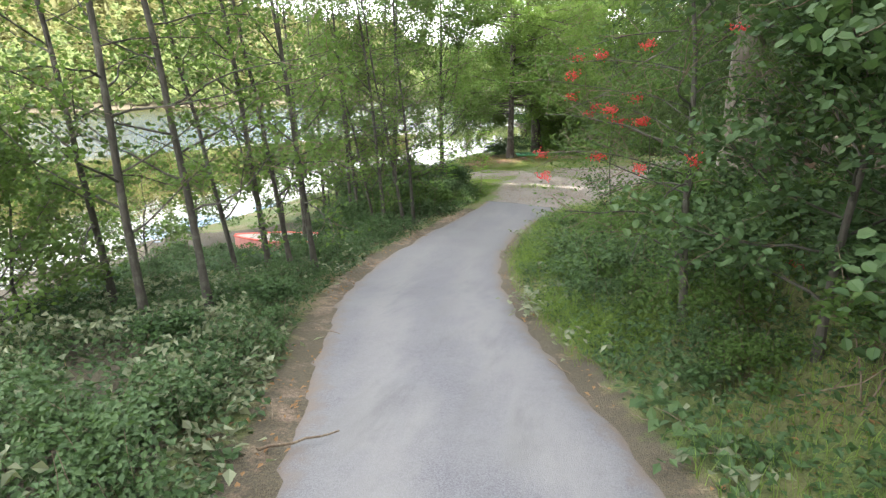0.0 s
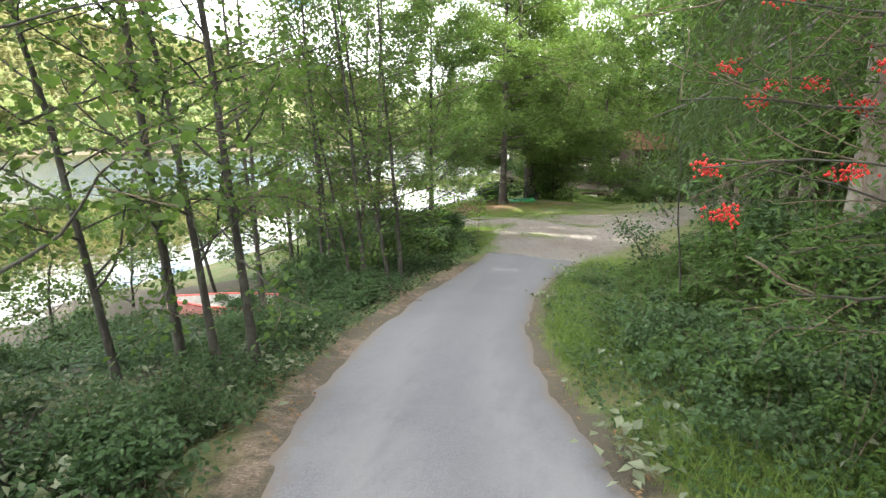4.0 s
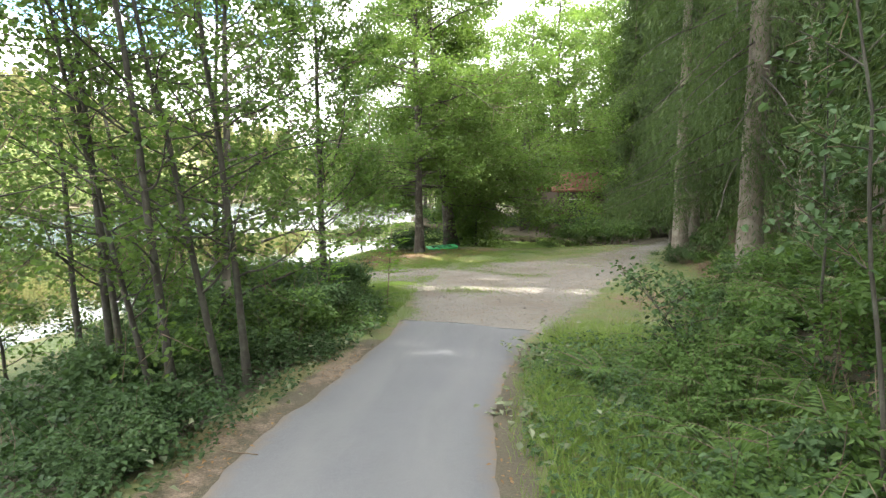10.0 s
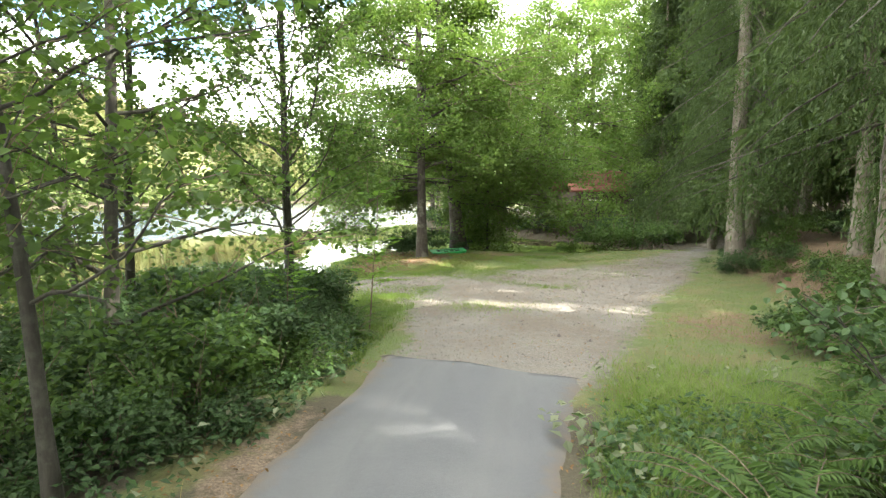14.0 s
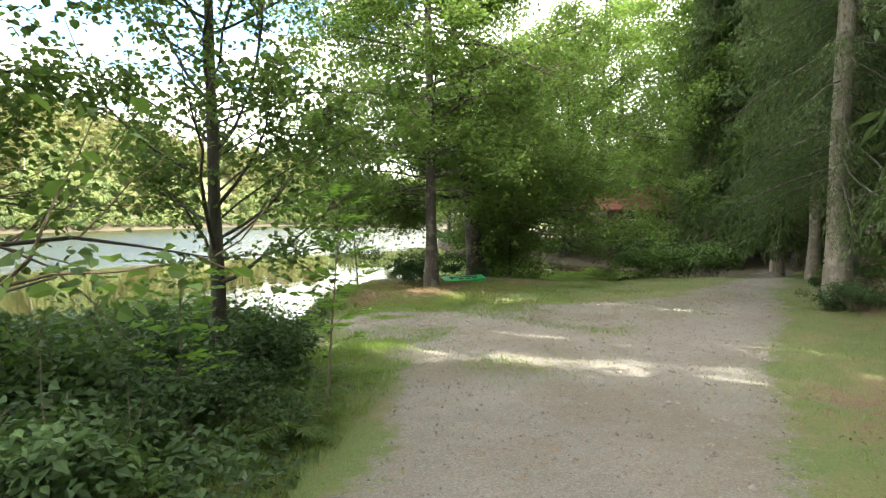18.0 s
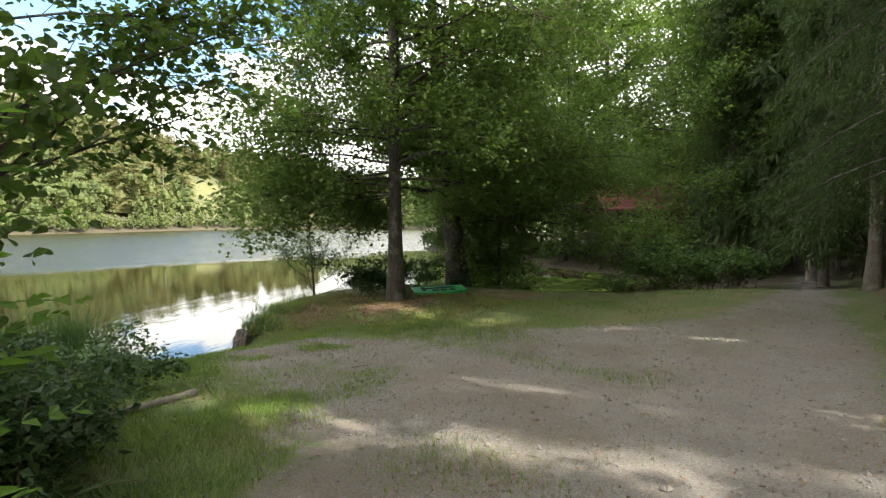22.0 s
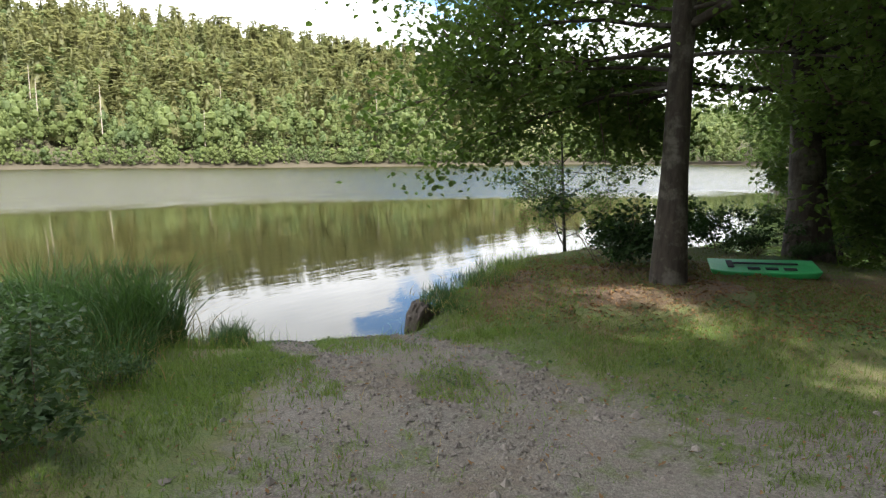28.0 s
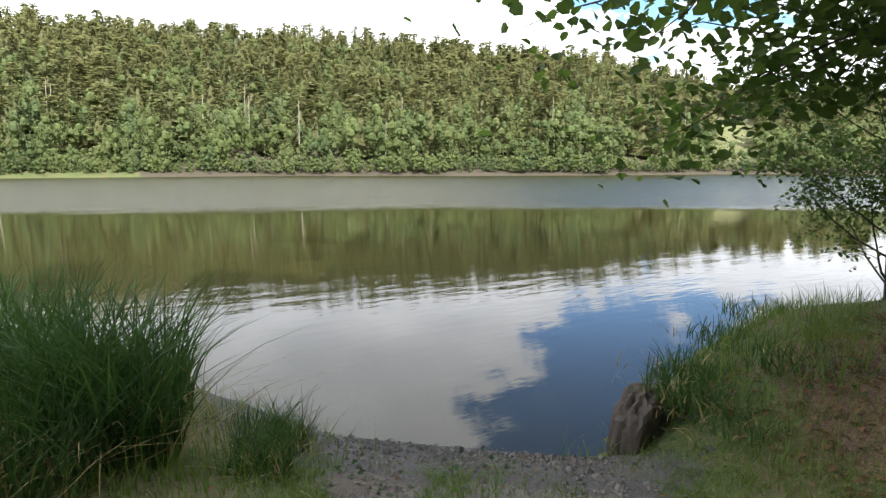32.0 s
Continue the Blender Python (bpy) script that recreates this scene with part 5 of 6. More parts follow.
x, y = scattered(30000, -8.5, -1.0, 11.5, 31, lambda x, y: ((shore_gap(x, y) < 1.6) & (y > 24.0) & patchy(x, y, 1.5, -0.9)) | ((x < -2.2 - 0.25 * (y - 12)) & (y < 22.6) & patchy(x, y, 1.2, -0.3)) | ((y < 15) & (x > -2.2) & (x < -1.0) & patchy(x, y, 1.2, -0.3)))
stuff("long_grass", "long green grass on the banks", "grass", blades(gr, on_ground(x, y, -0.02), 0.3, 0.008, 0.5, 3), M_GRASS)
x, y = scattered(5000, -6, 7.5, -7, 30, lambda x, y: (off_road(x, y) > 0.2) & patchy(x, y, 0.8, 0.9) & (x < right_x(y) + 1))
stuff("dry_grass", "dry straw-coloured blades among the grass", "grass", blades(gr, on_ground(x, y, -0.01), 0.16, 0.005, 0.9, 2), M_DRYGRASS)
x, y = scattered(130000, -8.5, 7.0, -8.5, 14, lambda x, y: (off_road(x, y) > 0.2) & (off_road(x, y) < 5.5) & (y < np.where(x > mid_x(y), 10.5, 14)) & patchy(x, y, 1.6, -1.5))
stuff("ground_leaves", "low leafy ground cover beside the lane", "ground cover", leaves(gr, on_ground(x, y) + np.stack([0 * x, 0 * x, gr.uniform(0.02, 0.3, len(x)) * np.clip(off_road(x, y) * 1.4, 0.25, 1)], -1), 0.065, 0.046, 0.2, 0.7), M_IVY)
x, y = scattered(9000, -5.5, 4.5, -7, 13, lambda x, y: (off_road(x, y) > -0.1) & (off_road(x, y) < 2.6) & patchy(x, y, 2.2, 0.7))
stuff("cut_leaves", "pale wilting leaves of cut branches on the verge", "leaves", leaves(gr, on_ground(x, y) + np.stack([0 * x, 0 * x, gr.uniform(0.03, 0.3, len(x))], -1), 0.09, 0.06, 0.3, 0.5), M_CUT)
x, y = scattered(34000, -6, 9, -8, 30, lambda x, y: (((off_road(x, y) > -0.12) & (off_road(x, y) < 0.6) & (y < 12.5)) | (np.hypot((x + 2.2) / 3.4, (y - 25.8) / 2.2) < 1) | (x > right_x(y) + 0.3)) & patchy(x, y, 1.8, -0.5))
stuff("fallen_leaves", "brown fallen leaves and needles on the ground", "leaves", leaves(gr, on_ground(x, y, 0.012), 0.045, 0.026, 0.05, 0.9), M_DEAD)
x, y = scattered(9000, -6, 8, 12, 30, lambda x, y: (x < right_x(y) + 0.5) & patchy(x, y, 1.4, -1.6))
stuff("clearing_litter", "small brown leaves and twigs strewn over the clearing", "leaves", leaves(gr, on_ground(x, y, 0.014), 0.04, 0.02, 0.05, 0.8), M_DEAD)
x, y = scattered(16000, -6.4, 4, 14, 27, lambda x, y: ~on_gravel(x, y) & patchy(x, y, 2.4, 0.5))
stuff("clover", "low clover and plantain leaves in the worn lawn", "ground cover", leaves(gr, on_ground(x, y) + np.stack([0 * x, 0 * x, gr.uniform(0.01, 0.06, len(x))], -1), 0.05, 0.03, 0.1, 0.7), M_BRAMBLE)
x, y = scattered(30000, -5.5, 2.5, -7.5, 1.5, lambda x, y: (off_road(x, y) > 0.25) & (off_road(x, y) < 3.2) & (x < mid_x(y)) & patchy(x, y, 1.9, -0.4))
stuff("wilted_leaves", "grey-green wilting leaves of mown brambles on the bank", "leaves", leaves(gr, on_ground(x, y) + np.stack([0 * x, 0 * x, gr.uniform(0.05, 0.36, len(x)) * np.clip(off_road(x, y) * 1.1, 0.2, 1)], -1), 0.075, 0.05, 0.5, 0.35, fold=0.35), M_CUT)

# alder bushes low on the bank
low = [broadleaf(np.random.default_rng(56 + k), 3.0, 0.035, (-0.08, 0.03), 0.06, 26, 1.5, 6, 26, (0.07, 0.058), True, rise=0.2, tilt=0.5, crook=0.06) for k in range(2)]
low_first = {}
for k, (x, y, turn, size) in enumerate(((-7.7, 2.6, 2.3, 0.9), (-3.0, -1.9, 0.6, 0.85), (-3.7, -1.2, 2.6, 0.8), (-8.0, 0.6, 1.3, 0.9), (-8.6, 6.0, 0.9, 1.0), (-7.6, 11.2, 2.0, 0.9), (-6.0, -3.2, 5.2, 1.0), (-8.4, -1.2, 1.9, 1.1), (-9.6, 9.2, 2.9, 1.0), (-6.6, 12.6, 3.9, 0.9))):
    if k % 2 not in low_first:
        low_first[k % 2] = plant_tree("alder_bush", low[k % 2], (0, 0, 0), "low alder bush with dark round leaves on the bank", "bush", M_ALDER_BARK, M_ALDER_LEAF, "alder bushes on the bank", 6)
        low_first[k % 2].matrix_basis = Matrix.LocRotScale((x, y, gz(x, y)), Euler((0, 0, turn)), (size,) * 3)
    else:
        copy_thing(low_first[k % 2], Matrix.LocRotScale((x, y, gz(x, y)), Euler((0, 0, turn)), None)).scale = (size,) * 3

# ---- boats, log, rock, reeds ----


def plain(name, colour, rough=0.5, vary=0.25, scale=8.0, grain=0.2):
    """A painted or bare surface with blotches and fine relief."""
    m, n, b = material(name)
    pos = n.add("ShaderNodeTexCoord").outputs["Object"]
    f = n.noise(scale, 6, 0.65, pos)
    dark = tuple(c * (1 - vary) for c in colour)
    light = tuple(min(1.0, c * (1 + vary)) for c in colour)
    n.put(b.inputs["Base Color"], n.mix(n.ramp(f, [(0.3, 0.0), (0.7, 1.0)]), dark, light))
    b.inputs["Roughness"].default_value = rough
    bump(n, b, n.noise(scale * 6, 4, 0.6, pos), grain, 0.01)
    return m


M_RED = plain("faded_red_paint", (0.52, 0.24, 0.22), 0.55)
M_WHITE = plain("dull_white_paint", (0.5, 0.47, 0.45), 0.5, 0.2)
M_RIM = plain("red_edge_paint", (0.5, 0.1, 0.08), 0.5)
M_GREEN = plain("green_plastic", (0.035, 0.33, 0.09), 0.45, 0.12)
M_BLACK = plain("black_foam", (0.015, 0.015, 0.016), 0.8)
M_LOG = plain("weathered_wood", (0.11, 0.095, 0.078), 0.85, 0.35, 10, 0.6)
M_ROCK = plain("boulder_stone", (0.062, 0.049, 0.039), 0.85, 0.45, 7, 0.9)
M_PLANK = plain("dark_planks", (0.05, 0.033, 0.024), 0.8, 0.3, 9, 0.5)
M_TILE = plain("red_roof_tiles", (0.17, 0.068, 0.05), 0.75, 0.3, 6, 0.4)
M_PEBBLE = plain("pebble_stone", (0.15, 0.132, 0.118), 0.85, 0.6, 14, 0.4)
M_WET = plain("wet_stone", (0.05, 0.045, 0.041), 0.5, 0.6, 14, 0.4)
M_WEED = leaf_material("duckweed", (0.08, 0.14, 0.022), (0.15, 0.22, 0.04), 0.15)


def hull_rows(length, width, depth, inner=0.0, n=15, ring=11):
    """Rings of an open rowing boat from stern to bow; inner: how much smaller the inside is."""
    rows = []
    for k in range(n):
        u = k / (n - 1)
        w = (width / 2) * (0.72 + 0.28 * math.sin(math.pi * min(1, u * 1.4))) * (1 - max(0, u - 0.55) ** 2 * 4.2) - inner
        w = max(w, 0.02)
        z0 = 0.02 + 0.2 * max(0, u - 0.6) ** 2 / 0.16 * 0.5 + inner
        top = depth + 0.12 * u * u
        rows.append([(w * math.cos(math.pi + math.pi * j / (ring - 1)), (u - 0.5) * (length - 2 * inner), top + (z0 - top) * math.sin(math.pi * j / (ring - 1)) ** 0.7) for j in range(ring)])
    return np.array(rows)


def skin(rows):
    n, ring = rows.shape[:2]
    i, j = np.meshgrid(np.arange(n - 1), np.arange(ring - 1), indexing="ij")
    return rows.reshape(-1, 3), np.stack([i * ring + j, i * ring + j + 1, (i + 1) * ring + j + 1, (i + 1) * ring + j], -1).reshape(-1, 4)


def box(x0, x1, y0, y1, z0, z1, bevel=0.006):
    bm = bmesh.new()
    bmesh.ops.create_cube(bm, size=1)
    for v in bm.verts:
        v.co = Vector(((x0 + x1) / 2 + v.co.x * (x1 - x0), (y0 + y1) / 2 + v.co.y * (y1 - y0), (z0 + z1) / 2 + v.co.z * (z1 - z0)))
    if bevel:
        bmesh.ops.bevel(bm, geom=list(bm.edges), offset=bevel, segments=2, affect="EDGES", profile=0.7)
    return bm


def rowing_boat(place, turn):
    ob = thing("rowing_boat", place, "small faded red rowing boat with pale inside lying on the bank", "boat", turn=turn)
    outer, inner_rows = hull_rows(2.0, 1.0, 0.34), hull_rows(2.0, 1.0, 0.34, 0.035)
    apart("hull", *skin(outer), M_RED, ob, soft=True)
    apart("lining", *skin(inner_rows), M_WHITE, ob, "dull white inside of the boat", soft=True)
    ends = np.concatenate([outer[0], inner_rows[0]])
    k = np.arange(10)
    apart("transom", ends, np.stack([k, k + 1, k + 12, k + 11], -1), M_RED, ob)
    for side in (0, -1):
        apart("gunwale", *tube(outer[:, side], np.full(15, 0.028), 8), M_RIM, ob, "red rubbing edge", soft=True)
    for y in (-0.75, 0.15):
        bpart("seat", box(-0.42, 0.42, y - 0.11, y + 0.11, 0.2, 0.235), M_WHITE, ob)
    return ob


rowing_boat((-4.95, 6.4, gz(-4.95, 6.4) - 0.05), radians(112))


def float_board(place, turn, tilt):
    ob = new("float_board")
    ob.matrix_basis = Matrix.LocRotScale(Vector(place), Euler((radians(tilt), radians(-2), turn)), None)
    tagged(ob, "bright green plastic float board with black pads under the alder", "board")
    bm = bmesh.new()
    bmesh.ops.create_grid(bm, x_segments=12, y_segments=6, size=1)
    for v in bm.verts:
        x, y = v.co.x, v.co.y
        v.co = Vector((x * 0.68, y * 0.36 * (1 - 0.16 * x ** 4), 0.09 + 0.02 * x ** 4))
    ext = bmesh.ops.extrude_face_region(bm, geom=list(bm.faces))
    for v in ext["geom"]:
        if isinstance(v, bmesh.types.BMVert):
            v.co = Vector((v.co.x * 0.93, v.co.y * 0.9, 0.0))
    bmesh.ops.recalc_face_normals(bm, faces=bm.faces)
    bmesh.ops.bevel(bm, geom=[e for e in bm.edges if e.calc_face_angle(0) > 0.8], offset=0.025, segments=3, affect="EDGES", profile=0.6)
    bpart("deck", bm, M_GREEN, ob)
    bpart("pad", box(-0.36, 0.45, 0.035, 0.085, 0.1, 0.118), M_BLACK, ob, "long black foam strip")
    bpart("pad", box(-0.44, -0.36, -0.17, 0.17, 0.1, 0.118), M_BLACK, ob, "black cross strip")
    for x in (-0.2, 0.02, 0.24):
        bpart("pad", box(x, x + 0.15, -0.24, -0.15, 0.096, 0.114), M_BLACK, ob, "short black grip pad")
    return ob


float_board((-1.3, 27.3, gz(-1.3, 27.3) - 0.01), radians(20), 5)


def log(points, radius, label):
    ob = thing("log", points[0], label, "log")
    p = np.array(points, float) - np.array(points[0])
    q = np.array([np.interp(np.linspace(0, len(p) - 1, 14), np.arange(len(p)), p[:, c]) for c in range(3)]).T
    lr = np.random.default_rng(7)
    v, f = tube(q + lr.normal(0, 0.008, q.shape), radius * lr.uniform(0.85, 1.12, 14), 10)
    apart("bark", v, f, M_LOG, ob, soft=True)
    for end, at in ((q[0], v[:10]), (q[-1], v[-10:])):
        apart("cut_end", np.concatenate([at, [at.mean(0)]]), np.array([[k, (k + 1) % 10, 10] for k in range(10)]), M_LOG, ob, "pale sawn end")
    return ob


log([(-4.2, 16.5, gz(-4.2, 16.5) + 0.05), (-3.6, 17.85, gz(-3.6, 17.85) + 0.045), (-3.08, 19.1, gz(-3.08, 19.1) + 0.04)], 0.05, "long weathered log lying in the grass")

bm = bmesh.new()
bmesh.ops.create_icosphere(bm, subdivisions=4, radius=1)
for v in bm.verts:
    d = 1 + 0.22 * noise.noise(v.co * 1.7 + Vector((3, 1, 2))) + 0.09 * noise.noise(v.co * 5)
    v.co = Vector((v.co.x * 0.21 * d, v.co.y * 0.34 * d, v.co.z * 0.47 * d + (0.06 if v.co.z > 0.3 else 0)))
rock = thing("boulder", (-5.27, 24.58, -3.12), "rough brown boulder at the water's edge", "rock", turn=0.5)
bpart("stone", bm, M_ROCK, rock)


def reed_clump(rg, place, radius, height, count, label):
    ob = thing("reed_clump", place, label, "reeds", "reed clumps by the water")
    count = int(count * 1.15)
    a, r = rg.uniform(0, 6.28, count), radius * np.sqrt(rg.uniform(0, 1, count))
    p = np.stack([r * np.cos(a), r * np.sin(a), np.full(count, -0.03)], -1)
    tagged(apart("blade_foliage", *blades(rg, p, height, 0.02 if height > 0.8 else 0.012, 0.5, 5), M_REED, ob), kind="stuff")
    k = count // 3
    dead = np.stack([rg.normal(0, radius * 0.6, k), rg.normal(0, radius * 0.6, k), np.zeros(k)], -1)
    tagged(apart("dry_foliage", *blades(rg, dead, height * 0.55, 0.014, 1.1, 4), M_DRYGRASS, ob), kind="stuff")
    return ob


rr = np.random.default_rng(90)
for x, y, rad_, h, n in ((-6.5, 21.15, 0.42, 1.15, 520), (-7.2, 20.6, 0.5, 1.1, 420), (-6.35, 22.1, 0.25, 0.42, 220), (-5.9, 21.9, 0.22, 0.34, 160), (-6.0, 20.6, 0.45, 0.7, 300), (-7.7, 21.5, 0.35, 0.9, 260), (-5.3, 20.1, 0.5, 0.5, 280),
                         (-8.3, 20.6, 0.5, 1.1, 300), (-4.95, 24.85, 0.42, 0.27, 210), (-5.02, 24.72, 0.16, 0.3, 110), (-4.5, 24.6, 0.4, 0.18, 200), (-4.4, 25.2, 0.45, 0.2, 180), (-5.2, 25.2, 0.35, 0.3, 170), (-5.6, 26.4, 0.45, 0.25, 170), (-5.9, 27.6, 0.5, 0.25, 170)):
    reed_clump(rr, (x, y, gz(x, y)), rad_, h, n, "tall dark green reeds at the edge of the lake" if h > 0.8 else "tuft of long grass on the bank")

# ---- young ash, rowan, hazel and thin saplings ----


def pinnate(rg, stem, height, fronds, leaflets, leaf):
    stalks, spots, frames = [tube(stem, np.linspace(0.014, 0.005, len(stem)), 6)], [], []
    for k in range(fronds):
        g = 0.35 + 0.65 * k / fronds
        p0 = np.array([np.interp(g * (len(stem) - 1), np.arange(len(stem)), stem[:, c]) for c in range(3)])
        a = k * 2.4 + rg.normal(0, 0.3)
        line = bent(rg, p0, (math.cos(a), math.sin(a), 0.9), 0.44 * rg.uniform(0.75, 1.2), 6, 0.05, -0.9)
        stalks.append(tube(line, np.linspace(0.005, 0.002, 6), 4))
        for g2 in np.linspace(0.3, 1.0, leaflets):
            p = np.array([np.interp(g2 * 5, np.arange(6), line[:, c]) for c in range(3)])
            d = line[-1] - line[0]
            d /= np.linalg.norm(d)
            s = np.cross(d, (0, 0, 1.0))
            s /= np.linalg.norm(s) + 1e-9
            for sign in (-1, 1):
                way = s * sign + d * 0.5
                way /= np.linalg.norm(way)
                up = np.cross(s, d) + rg.normal(0, 0.75, 3)
                up /= np.linalg.norm(up)
                frames.append((way, np.cross(way, up), up))
                spots.append(p)
    f = np.array(frames)
    return stalks, leaves(rg, np.array(spots), *leaf, frames=(f[:, 0], f[:, 1], f[:, 2]))


def ash(place, height, seed):
    rg = np.random.default_rng(seed)
    ob = thing("ash_sapling", place, "young ash with bright green feathered leaves", "tree", "young ashes on the verge")
    made = pinnate(rg, bent(rg, (0, 0, -0.05), (0.03, 0, 1), height, 8, 0.03, 0.1), height, 24, 5, (0.13, 0.06))
    apart("stem", *made[0][0], M_TWIG, ob)
    for piece in made[0][1:]:
        apart("leaf_stalk", *piece, M_FERN, ob)
    apart("foliage", *made[1], M_BRIGHT_LEAF, ob)


ash((-1.42, 14.5, gz(-1.42, 14.5)), 2.3, 201)
ash((-2.6, 13.9, gz(-2.6, 13.9)), 1.7, 202)

made = broadleaf(np.random.default_rng(36), 4.4, 0.045, (-0.06, 0.04), 0.16, 28, 1.5, 7, 50, (0.055, 0.018), False, rise=-0.5, tilt=0.6, crook=0.06, scatter=0.11,
                 extra=((0.38, 3.1, 0.45, 1.5), (0.46, 2.6, 0.4, 1.6), (0.52, 3.3, 0.4, 1.45), (0.6, 2.9, 0.3, 1.5), (0.42, 2.3, 0.4, 1.7), (0.34, 2.8, 0.35, 1.5)))
rowan = plant_tree("rowan", made, (3.75, -0.1, gz(3.75, -0.1)), "slim rowan with feathery leaves and red berry clusters", "tree", M_ALDER_BARK, M_FERN, "", 12)
rg = np.random.default_rng(37)
for k in range(21):
    line = made[1][rg.integers(len(made[1])) if k % 3 == 0 else len(made[1]) - 1 - k % 6][0]
    p = line[rg.integers(len(line) // 3, len(line))] + rg.normal(0, 0.1, 3)
    berries = []
    for _ in range(46):
        c = p + rg.normal(0, 1, 3) * (0.036, 0.036, 0.024) - np.array([0, 0, 0.05])
        a = np.array([(0, 0, 1), (1, 0, 0), (0, 1, 0), (-1, 0, 0), (0, -1, 0), (0, 0, -1)], float) * 0.0095
        berries.append((a + c, np.array([(0, 1, 2), (0, 2, 3), (0, 3, 4), (0, 4, 1), (5, 2, 1), (5, 3, 2), (5, 4, 3), (5, 1, 4)])))
    tagged(apart("berry_cluster", *joined(berries), M_BERRY, rowan, soft=True), "hanging cluster of red berries", kind="stuff")

for seed, x, y, h, lean in ((38, 4.5, -1.4, 4.4, (-0.03, 0.0)), (39, 5.3, -0.6, 4.6, (-0.1, 0.0)), (40, 5.3, -3.3, 4.6, (-0.06, 0.02)), (37, 6.2, -1.9, 5.0, (-0.1, 0.0))):
    made = broadleaf(np.random.default_rng(seed), h, 0.035, lean, 0.1, 30, 1.4, 8, 44, (0.07, 0.055), True, rise=0.0, tilt=0.45, crook=0.06, scatter=0.12)
    plant_tree("hazel", made, (x, y, gz(x, y)), "hazel bush with broad leaves leaning over the verge", "bush", M_ALDER_BARK, M_BRAMBLE, "hazels at the wood's edge", 6)
for seed, x, y, h, lean in ((61, 3.12, 5.3, 4.6, (-0.04, 0.02)), (62, 3.2, 8.7, 1.4, (-0.1, 0.0)), (63, 4.9, 9.6, 2.4, (0.02, 0.0)), (64, 3.9, 7.4, 3.2, (-0.06, 0.0))):
    made = broadleaf(np.random.default_rng(seed), h, 0.017, lean, 0.3, 14, 0.6, 4, 12, (0.06, 0.045), True, rise=0.3, tilt=0.6, crook=0.05)
    plant_tree("sapling", made, (x, y, gz(x, y)), "thin crooked sapling with few leaves", "tree", M_ALDER_BARK, M_BRAMBLE, "thin saplings in the undergrowth", 6)

# ---- house beyond the inlet ----
house = thing("house", (8.2, 47.5, gz(8.2, 47.5)), "small dark wooden house with red tiled roof among trees", "house", turn=radians(12))
for x0, x1, y0, y1 in ((-3.0, 3.0, -2.1, -1.98), (-3.0, 3.0, 1.98, 2.1), (-3.0, -2.88, -1.98, 1.98), (2.88, 3.0, -1.98, 1.98)):
    bpart("wall", box(x0, x1, y0, y1, -0.3, 2.5, 0), M_PLANK, house)
for k in range(24):
    bpart("plank", box(-2.98 + k * 0.25, -2.76 + k * 0.25, -2.125, -2.103, 0.0, 2.5, 0.004), M_PLANK, house)
for sign in (-1, 1):
    w = 2.6
    bm = box(-3.4, 3.4, 0, w, 0, 0.12, 0.01)
    bmesh.ops.rotate(bm, verts=bm.verts, cent=(0, 0, 0), matrix=Matrix.Rotation(radians(-32), 3, "X"))
    for v in bm.verts:
        v.co = Vector((v.co.x, sign * v.co.y, v.co.z + 3.85))
    if sign < 0:
        bmesh.ops.reverse_faces(bm, faces=bm.faces)
    roof = bpart("roof", bm, M_TILE, house, "red tiled roof slope")
    for k in range(8):
        rb = box(-3.42, 3.42, k * 0.325, k * 0.325 + 0.3, 0.122, 0.15, 0.01)
        bmesh.ops.rotate(rb, verts=rb.verts, cent=(0, 0, 0), matrix=Matrix.Rotation(radians(-32), 3, "X"))
        for v in rb.verts:
            v.co = Vector((v.co.x, sign * v.co.y, v.co.z + 3.85))
        if sign < 0:
            bmesh.ops.reverse_faces(rb, faces=rb.faces)
        bpart("tile_course", rb, M_TILE, roof)
for x in (-1.6, 1.2):
    win = bpart("window", box(x - 0.45, x + 0.45, -2.16, -2.11, 1.0, 1.9, 0.01), M_BLACK, house, "dark window")
    bpart("window_frame", box(x - 0.52, x + 0.52, -2.175, -2.162, 1.9, 1.98, 0.004), M_WHITE, win)
fence = thing("fence", (5.6, 47.6, gz(5.6, 47.6)), "grey wooden paling fence by the house", "fence")
for k in range(16):
    bpart("paling", box(k * 0.32, k * 0.32 + 0.12, -0.02, 0.02, -0.2, 1.15, 0.005), M_LOG, fence)
for z in (0.35, 0.85):
    bpart("rail", box(-0.1, 5.0, 0.02, 0.06, z, z + 0.08, 0.005), M_LOG, fence)

# ---- sticks, stones and weed ----


def stick(x0, y0, x1, y1, r, label="bare brown stick lying on the ground"):
    z0, z1 = gz(x0, y0) + 0.05, gz(x1, y1) + 0.05
    ob = thing("stick", (x0, y0, z0), label, "stick", "sticks on the ground")
    sr = np.random.default_rng(int(abs(x0 * 100)) + 3)
    q = np.linspace((0, 0, 0), (x1 - x0, y1 - y0, z1 - z0), 8) + sr.normal(0, 0.008, (8, 3)) * (1, 1, 0.3)
    apart("wood", *tube(q, np.linspace(r, r * 0.5, 8), 6), M_TWIG, ob, soft=True)


stick(1.0, -3.42, 1.36, -3.07, 0.011)
stick(-1.27, 6.36, -0.92, 6.27, 0.009)
stick(-1.0, 2.6, -1.5, 3.1, 0.008)
stick(2.5, -1.2, 2.7, -1.5, 0.008)
stick(0.4, 25.9, 0.52, 26.02, 0.02, "short broken branch in the grass")
stick(0.9, 21.2, 1.05, 21.5, 0.009)
stick(-1.5, 20.2, -1.3, 20.35, 0.008)
stick(-4.6, 22.4, -4.4, 22.1, 0.007)
sk = np.random.default_rng(95)
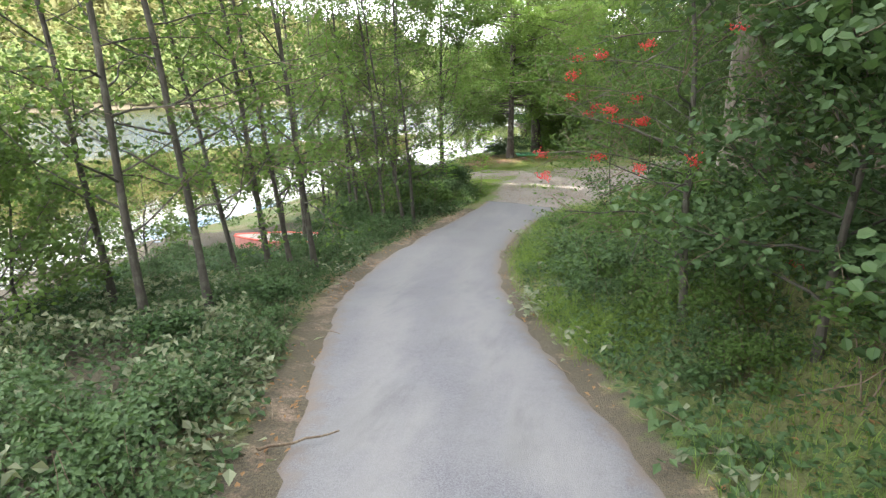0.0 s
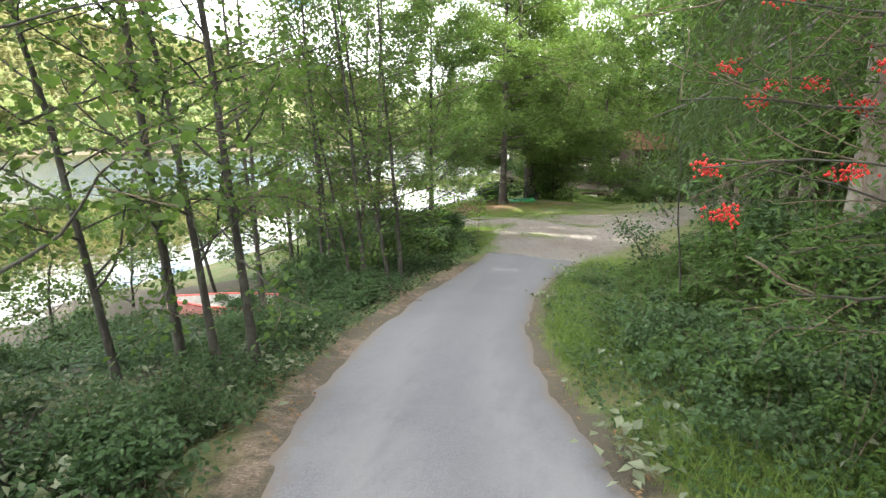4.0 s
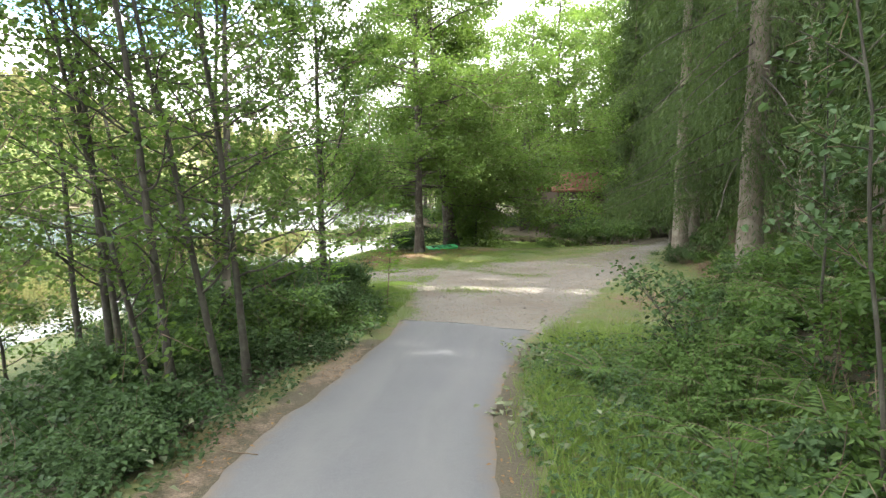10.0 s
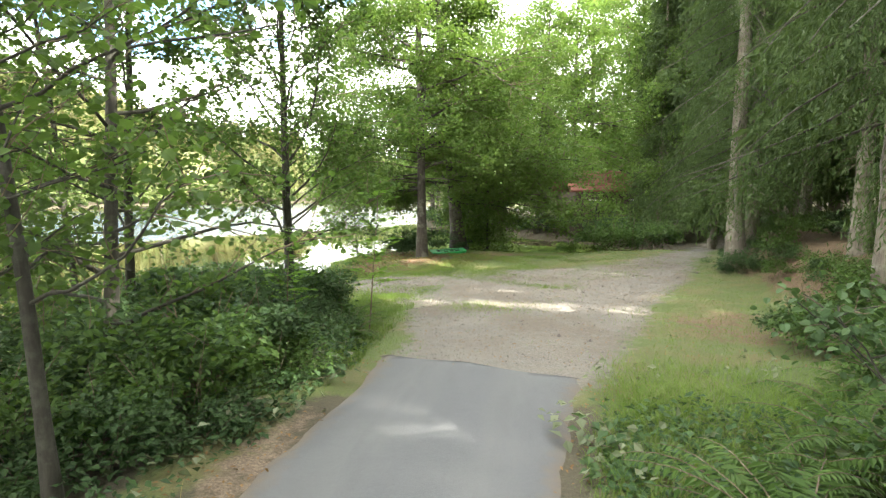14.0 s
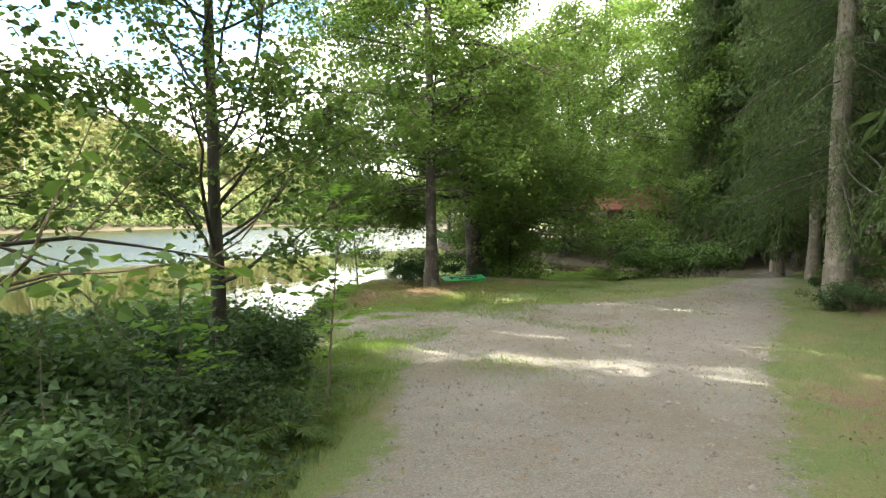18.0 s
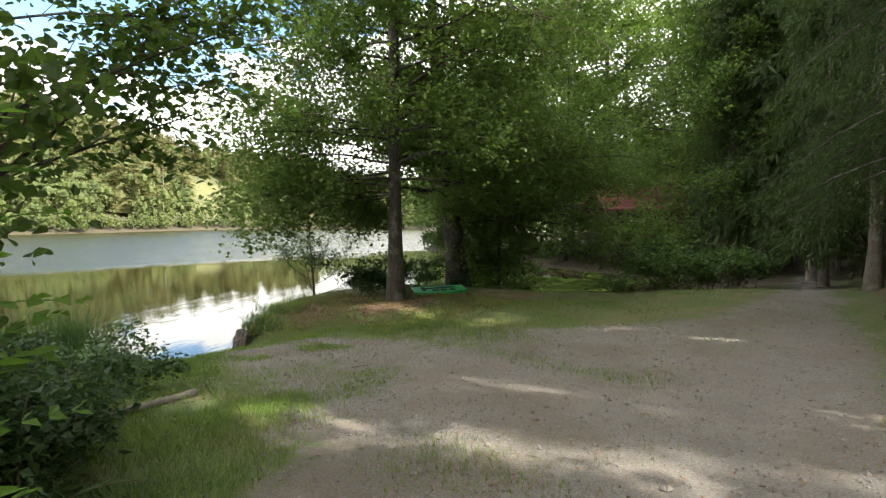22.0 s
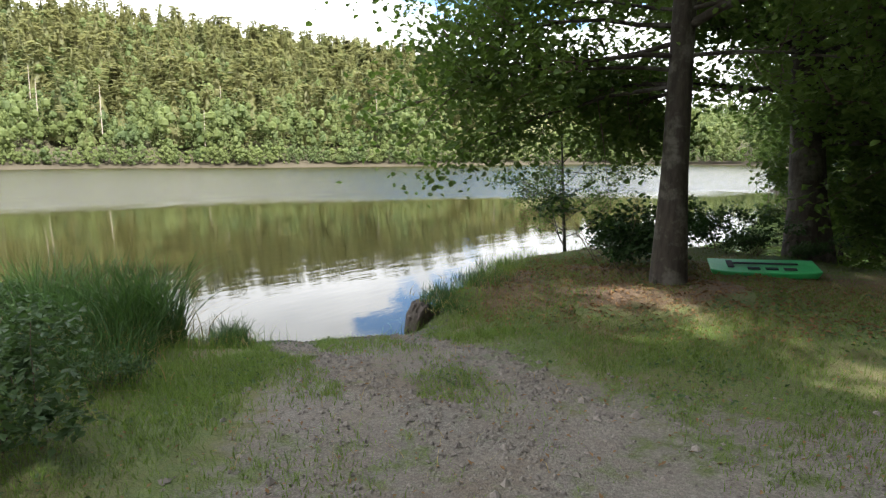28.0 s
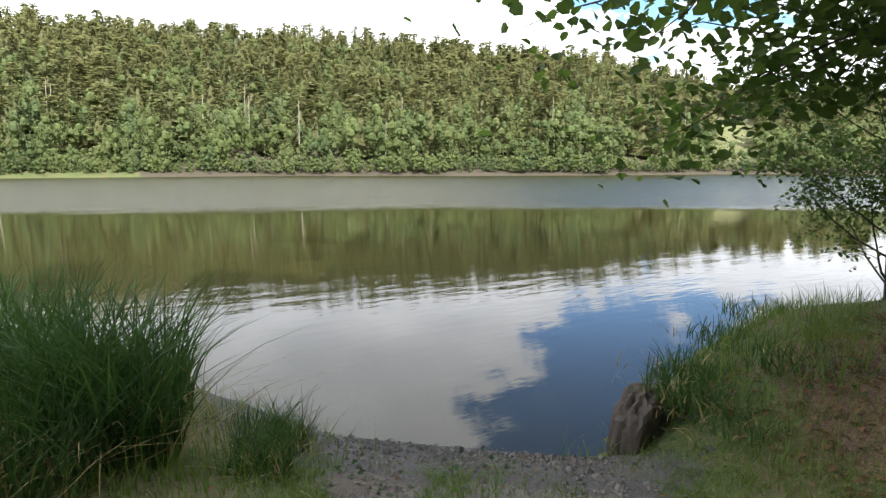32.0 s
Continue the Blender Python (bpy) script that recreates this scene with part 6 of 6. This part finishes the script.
for k in range(26):
    y = sk.uniform(-5, 11)
    side = sk.choice([-1, 1])
    x = lane_edge(y, side) + side * sk.uniform(0.0, 0.5)
    a, L = sk.uniform(0, 6.28), sk.uniform(0.12, 0.4)
    stick(x, y, x + L * math.cos(a), y + L * math.sin(a), sk.uniform(0.004, 0.007))


def cut_branch(x, y, turn, seed):
    rg = np.random.default_rng(seed)
    ob = thing("cut_branch", (x, y, gz(x, y) + 0.05), "cut leafy branch wilting at the edge of the lane", "branch", "cut branches on the verge", turn=turn)
    stem = bent(rg, (0, 0, 0), (1, 0.1, 0.05), 0.6, 6, 0.12, 0)
    apart("stem", *tube(stem, np.linspace(0.006, 0.002, 6), 5), M_TWIG, ob)
    p = stem[rg.integers(0, 6, 46)] + rg.normal(0, 1, (46, 3)) * (0.12, 0.12, 0.02) + (0, 0, 0.03)
    apart("foliage", *leaves(rg, p, 0.11, 0.075, 0.1, 0.7), M_CUT if seed % 2 else M_BRAMBLE, ob)


for k, (y, side, out, turn) in enumerate(((-2.75, 1, 0.1, 0.4), (-2.9, 1, 0.3, 1.0), (-2.6, 1, 0.45, 2.2), (0.5, 1, 0.1, 2.0), (0.7, 1, 0.45, 0.6), (1.2, 1, 0.35, 0.2), (3.3, 1, 0.4, 1.2), (7.6, 1, 0.35, 2.6), (9.2, 1, 0.15, 0.6), (9.8, 1, 0.25, 2.3), (9.4, 1, 0.4, 1.7),
                                          (1.9, -1, 0.5, 2.4), (-0.2, -1, 0.5, 3.3), (0.1, -1, 0.8, 2.1), (4.1, -1, 0.5, 2.9), (9.3, -1, 0.6, 2.2), (10.4, -1, 0.5, 3.8), (9.8, -1, 0.9, 1.2), (-1.6, -1, 0.5, 2.8), (11.6, -1, 0.9, 1.1), (11.0, -1, 0.5, 0.3))):
    x = lane_edge(y, side) + side * out
    cut_branch(x, y, turn, 300 + k)



def stones(name, label, x, y, mat):
    """Angular pebbles strewn on the ground, as one joined rest."""
    base = np.array([(0, 0, 0.8), (1, 0, 0.1), (0.25, 0.95, 0), (-0.85, 0.5, 0.12), (-0.8, -0.6, 0), (0.35, -0.9, 0.08), (0, 0, -0.6)])
    tri = np.array([(0, 1, 2), (0, 2, 3), (0, 3, 4), (0, 4, 5), (0, 5, 1), (6, 2, 1), (6, 3, 2), (6, 4, 3), (6, 5, 4), (6, 1, 5)])
    t = gr.uniform(0, 6.28, len(x))
    s = gr.uniform(0.005, 0.02, len(x)) * np.where(gr.uniform(0, 1, len(x)) < 0.07, 2.2, 1)
    b0 = base[None] * s[:, None, None] * gr.uniform(0.7, 1.3, (len(x), 7, 3))
    v = np.stack([b0[..., 0] * np.cos(t)[:, None] - b0[..., 1] * np.sin(t)[:, None], b0[..., 0] * np.sin(t)[:, None] + b0[..., 1] * np.cos(t)[:, None], b0[..., 2]], -1) + on_ground(x, y, 0.004)[:, None]
    stuff(name, label, "gravel", (v.reshape(-1, 3), (np.arange(len(x))[:, None, None] * 7 + tri).reshape(-1, 3)), mat)


stones("gravel", "loose grey and brown pebbles on the clearing", *scattered(21000, -7.2, 7.5, 11.8, 30, lambda x, y: inside(GRAVEL, x, y)), M_PEBBLE)
stones("track_gravel", "grey pebbles in the wheel tracks to the water", *scattered(9000, -6.2, -0.6, 20.6, 24.2, wheel_track), M_PEBBLE)
x, y = gr.uniform(-8, -3.6, 9000), gr.uniform(21.6, 24.8, 9000)
ok = (shore_gap(x, y) > -0.15) & (shore_gap(x, y) < 0.5 + 0.5 * gr.uniform(0, 1, len(x))) & (x > -7.4)
stones("wet_gravel", "dark wet pebbles along the waterline", x[ok], y[ok], M_WET)

x, y = gr.uniform(-4.5, 9.5, 16000), gr.uniform(31, 51, 16000)
ok = (shore_gap(x, y) < -0.1) & patchy(x, y, 0.6, -0.3)
p = np.stack([x[ok], y[ok], np.full(ok.sum(), WATER + 0.012)], -1)
stuff("duckweed", "floating green duckweed on the still inlet", "water plants", leaves(gr, p, 0.3, 0.24, 0.0, 1.0, fold=0.0, frames=(lambda a: (np.stack([np.cos(a), np.sin(a), 0 * a], -1), np.stack([-np.sin(a), np.cos(a), 0 * a], -1), np.zeros((len(a), 3))))(gr.uniform(0, 6.28, len(p)))), M_WEED)
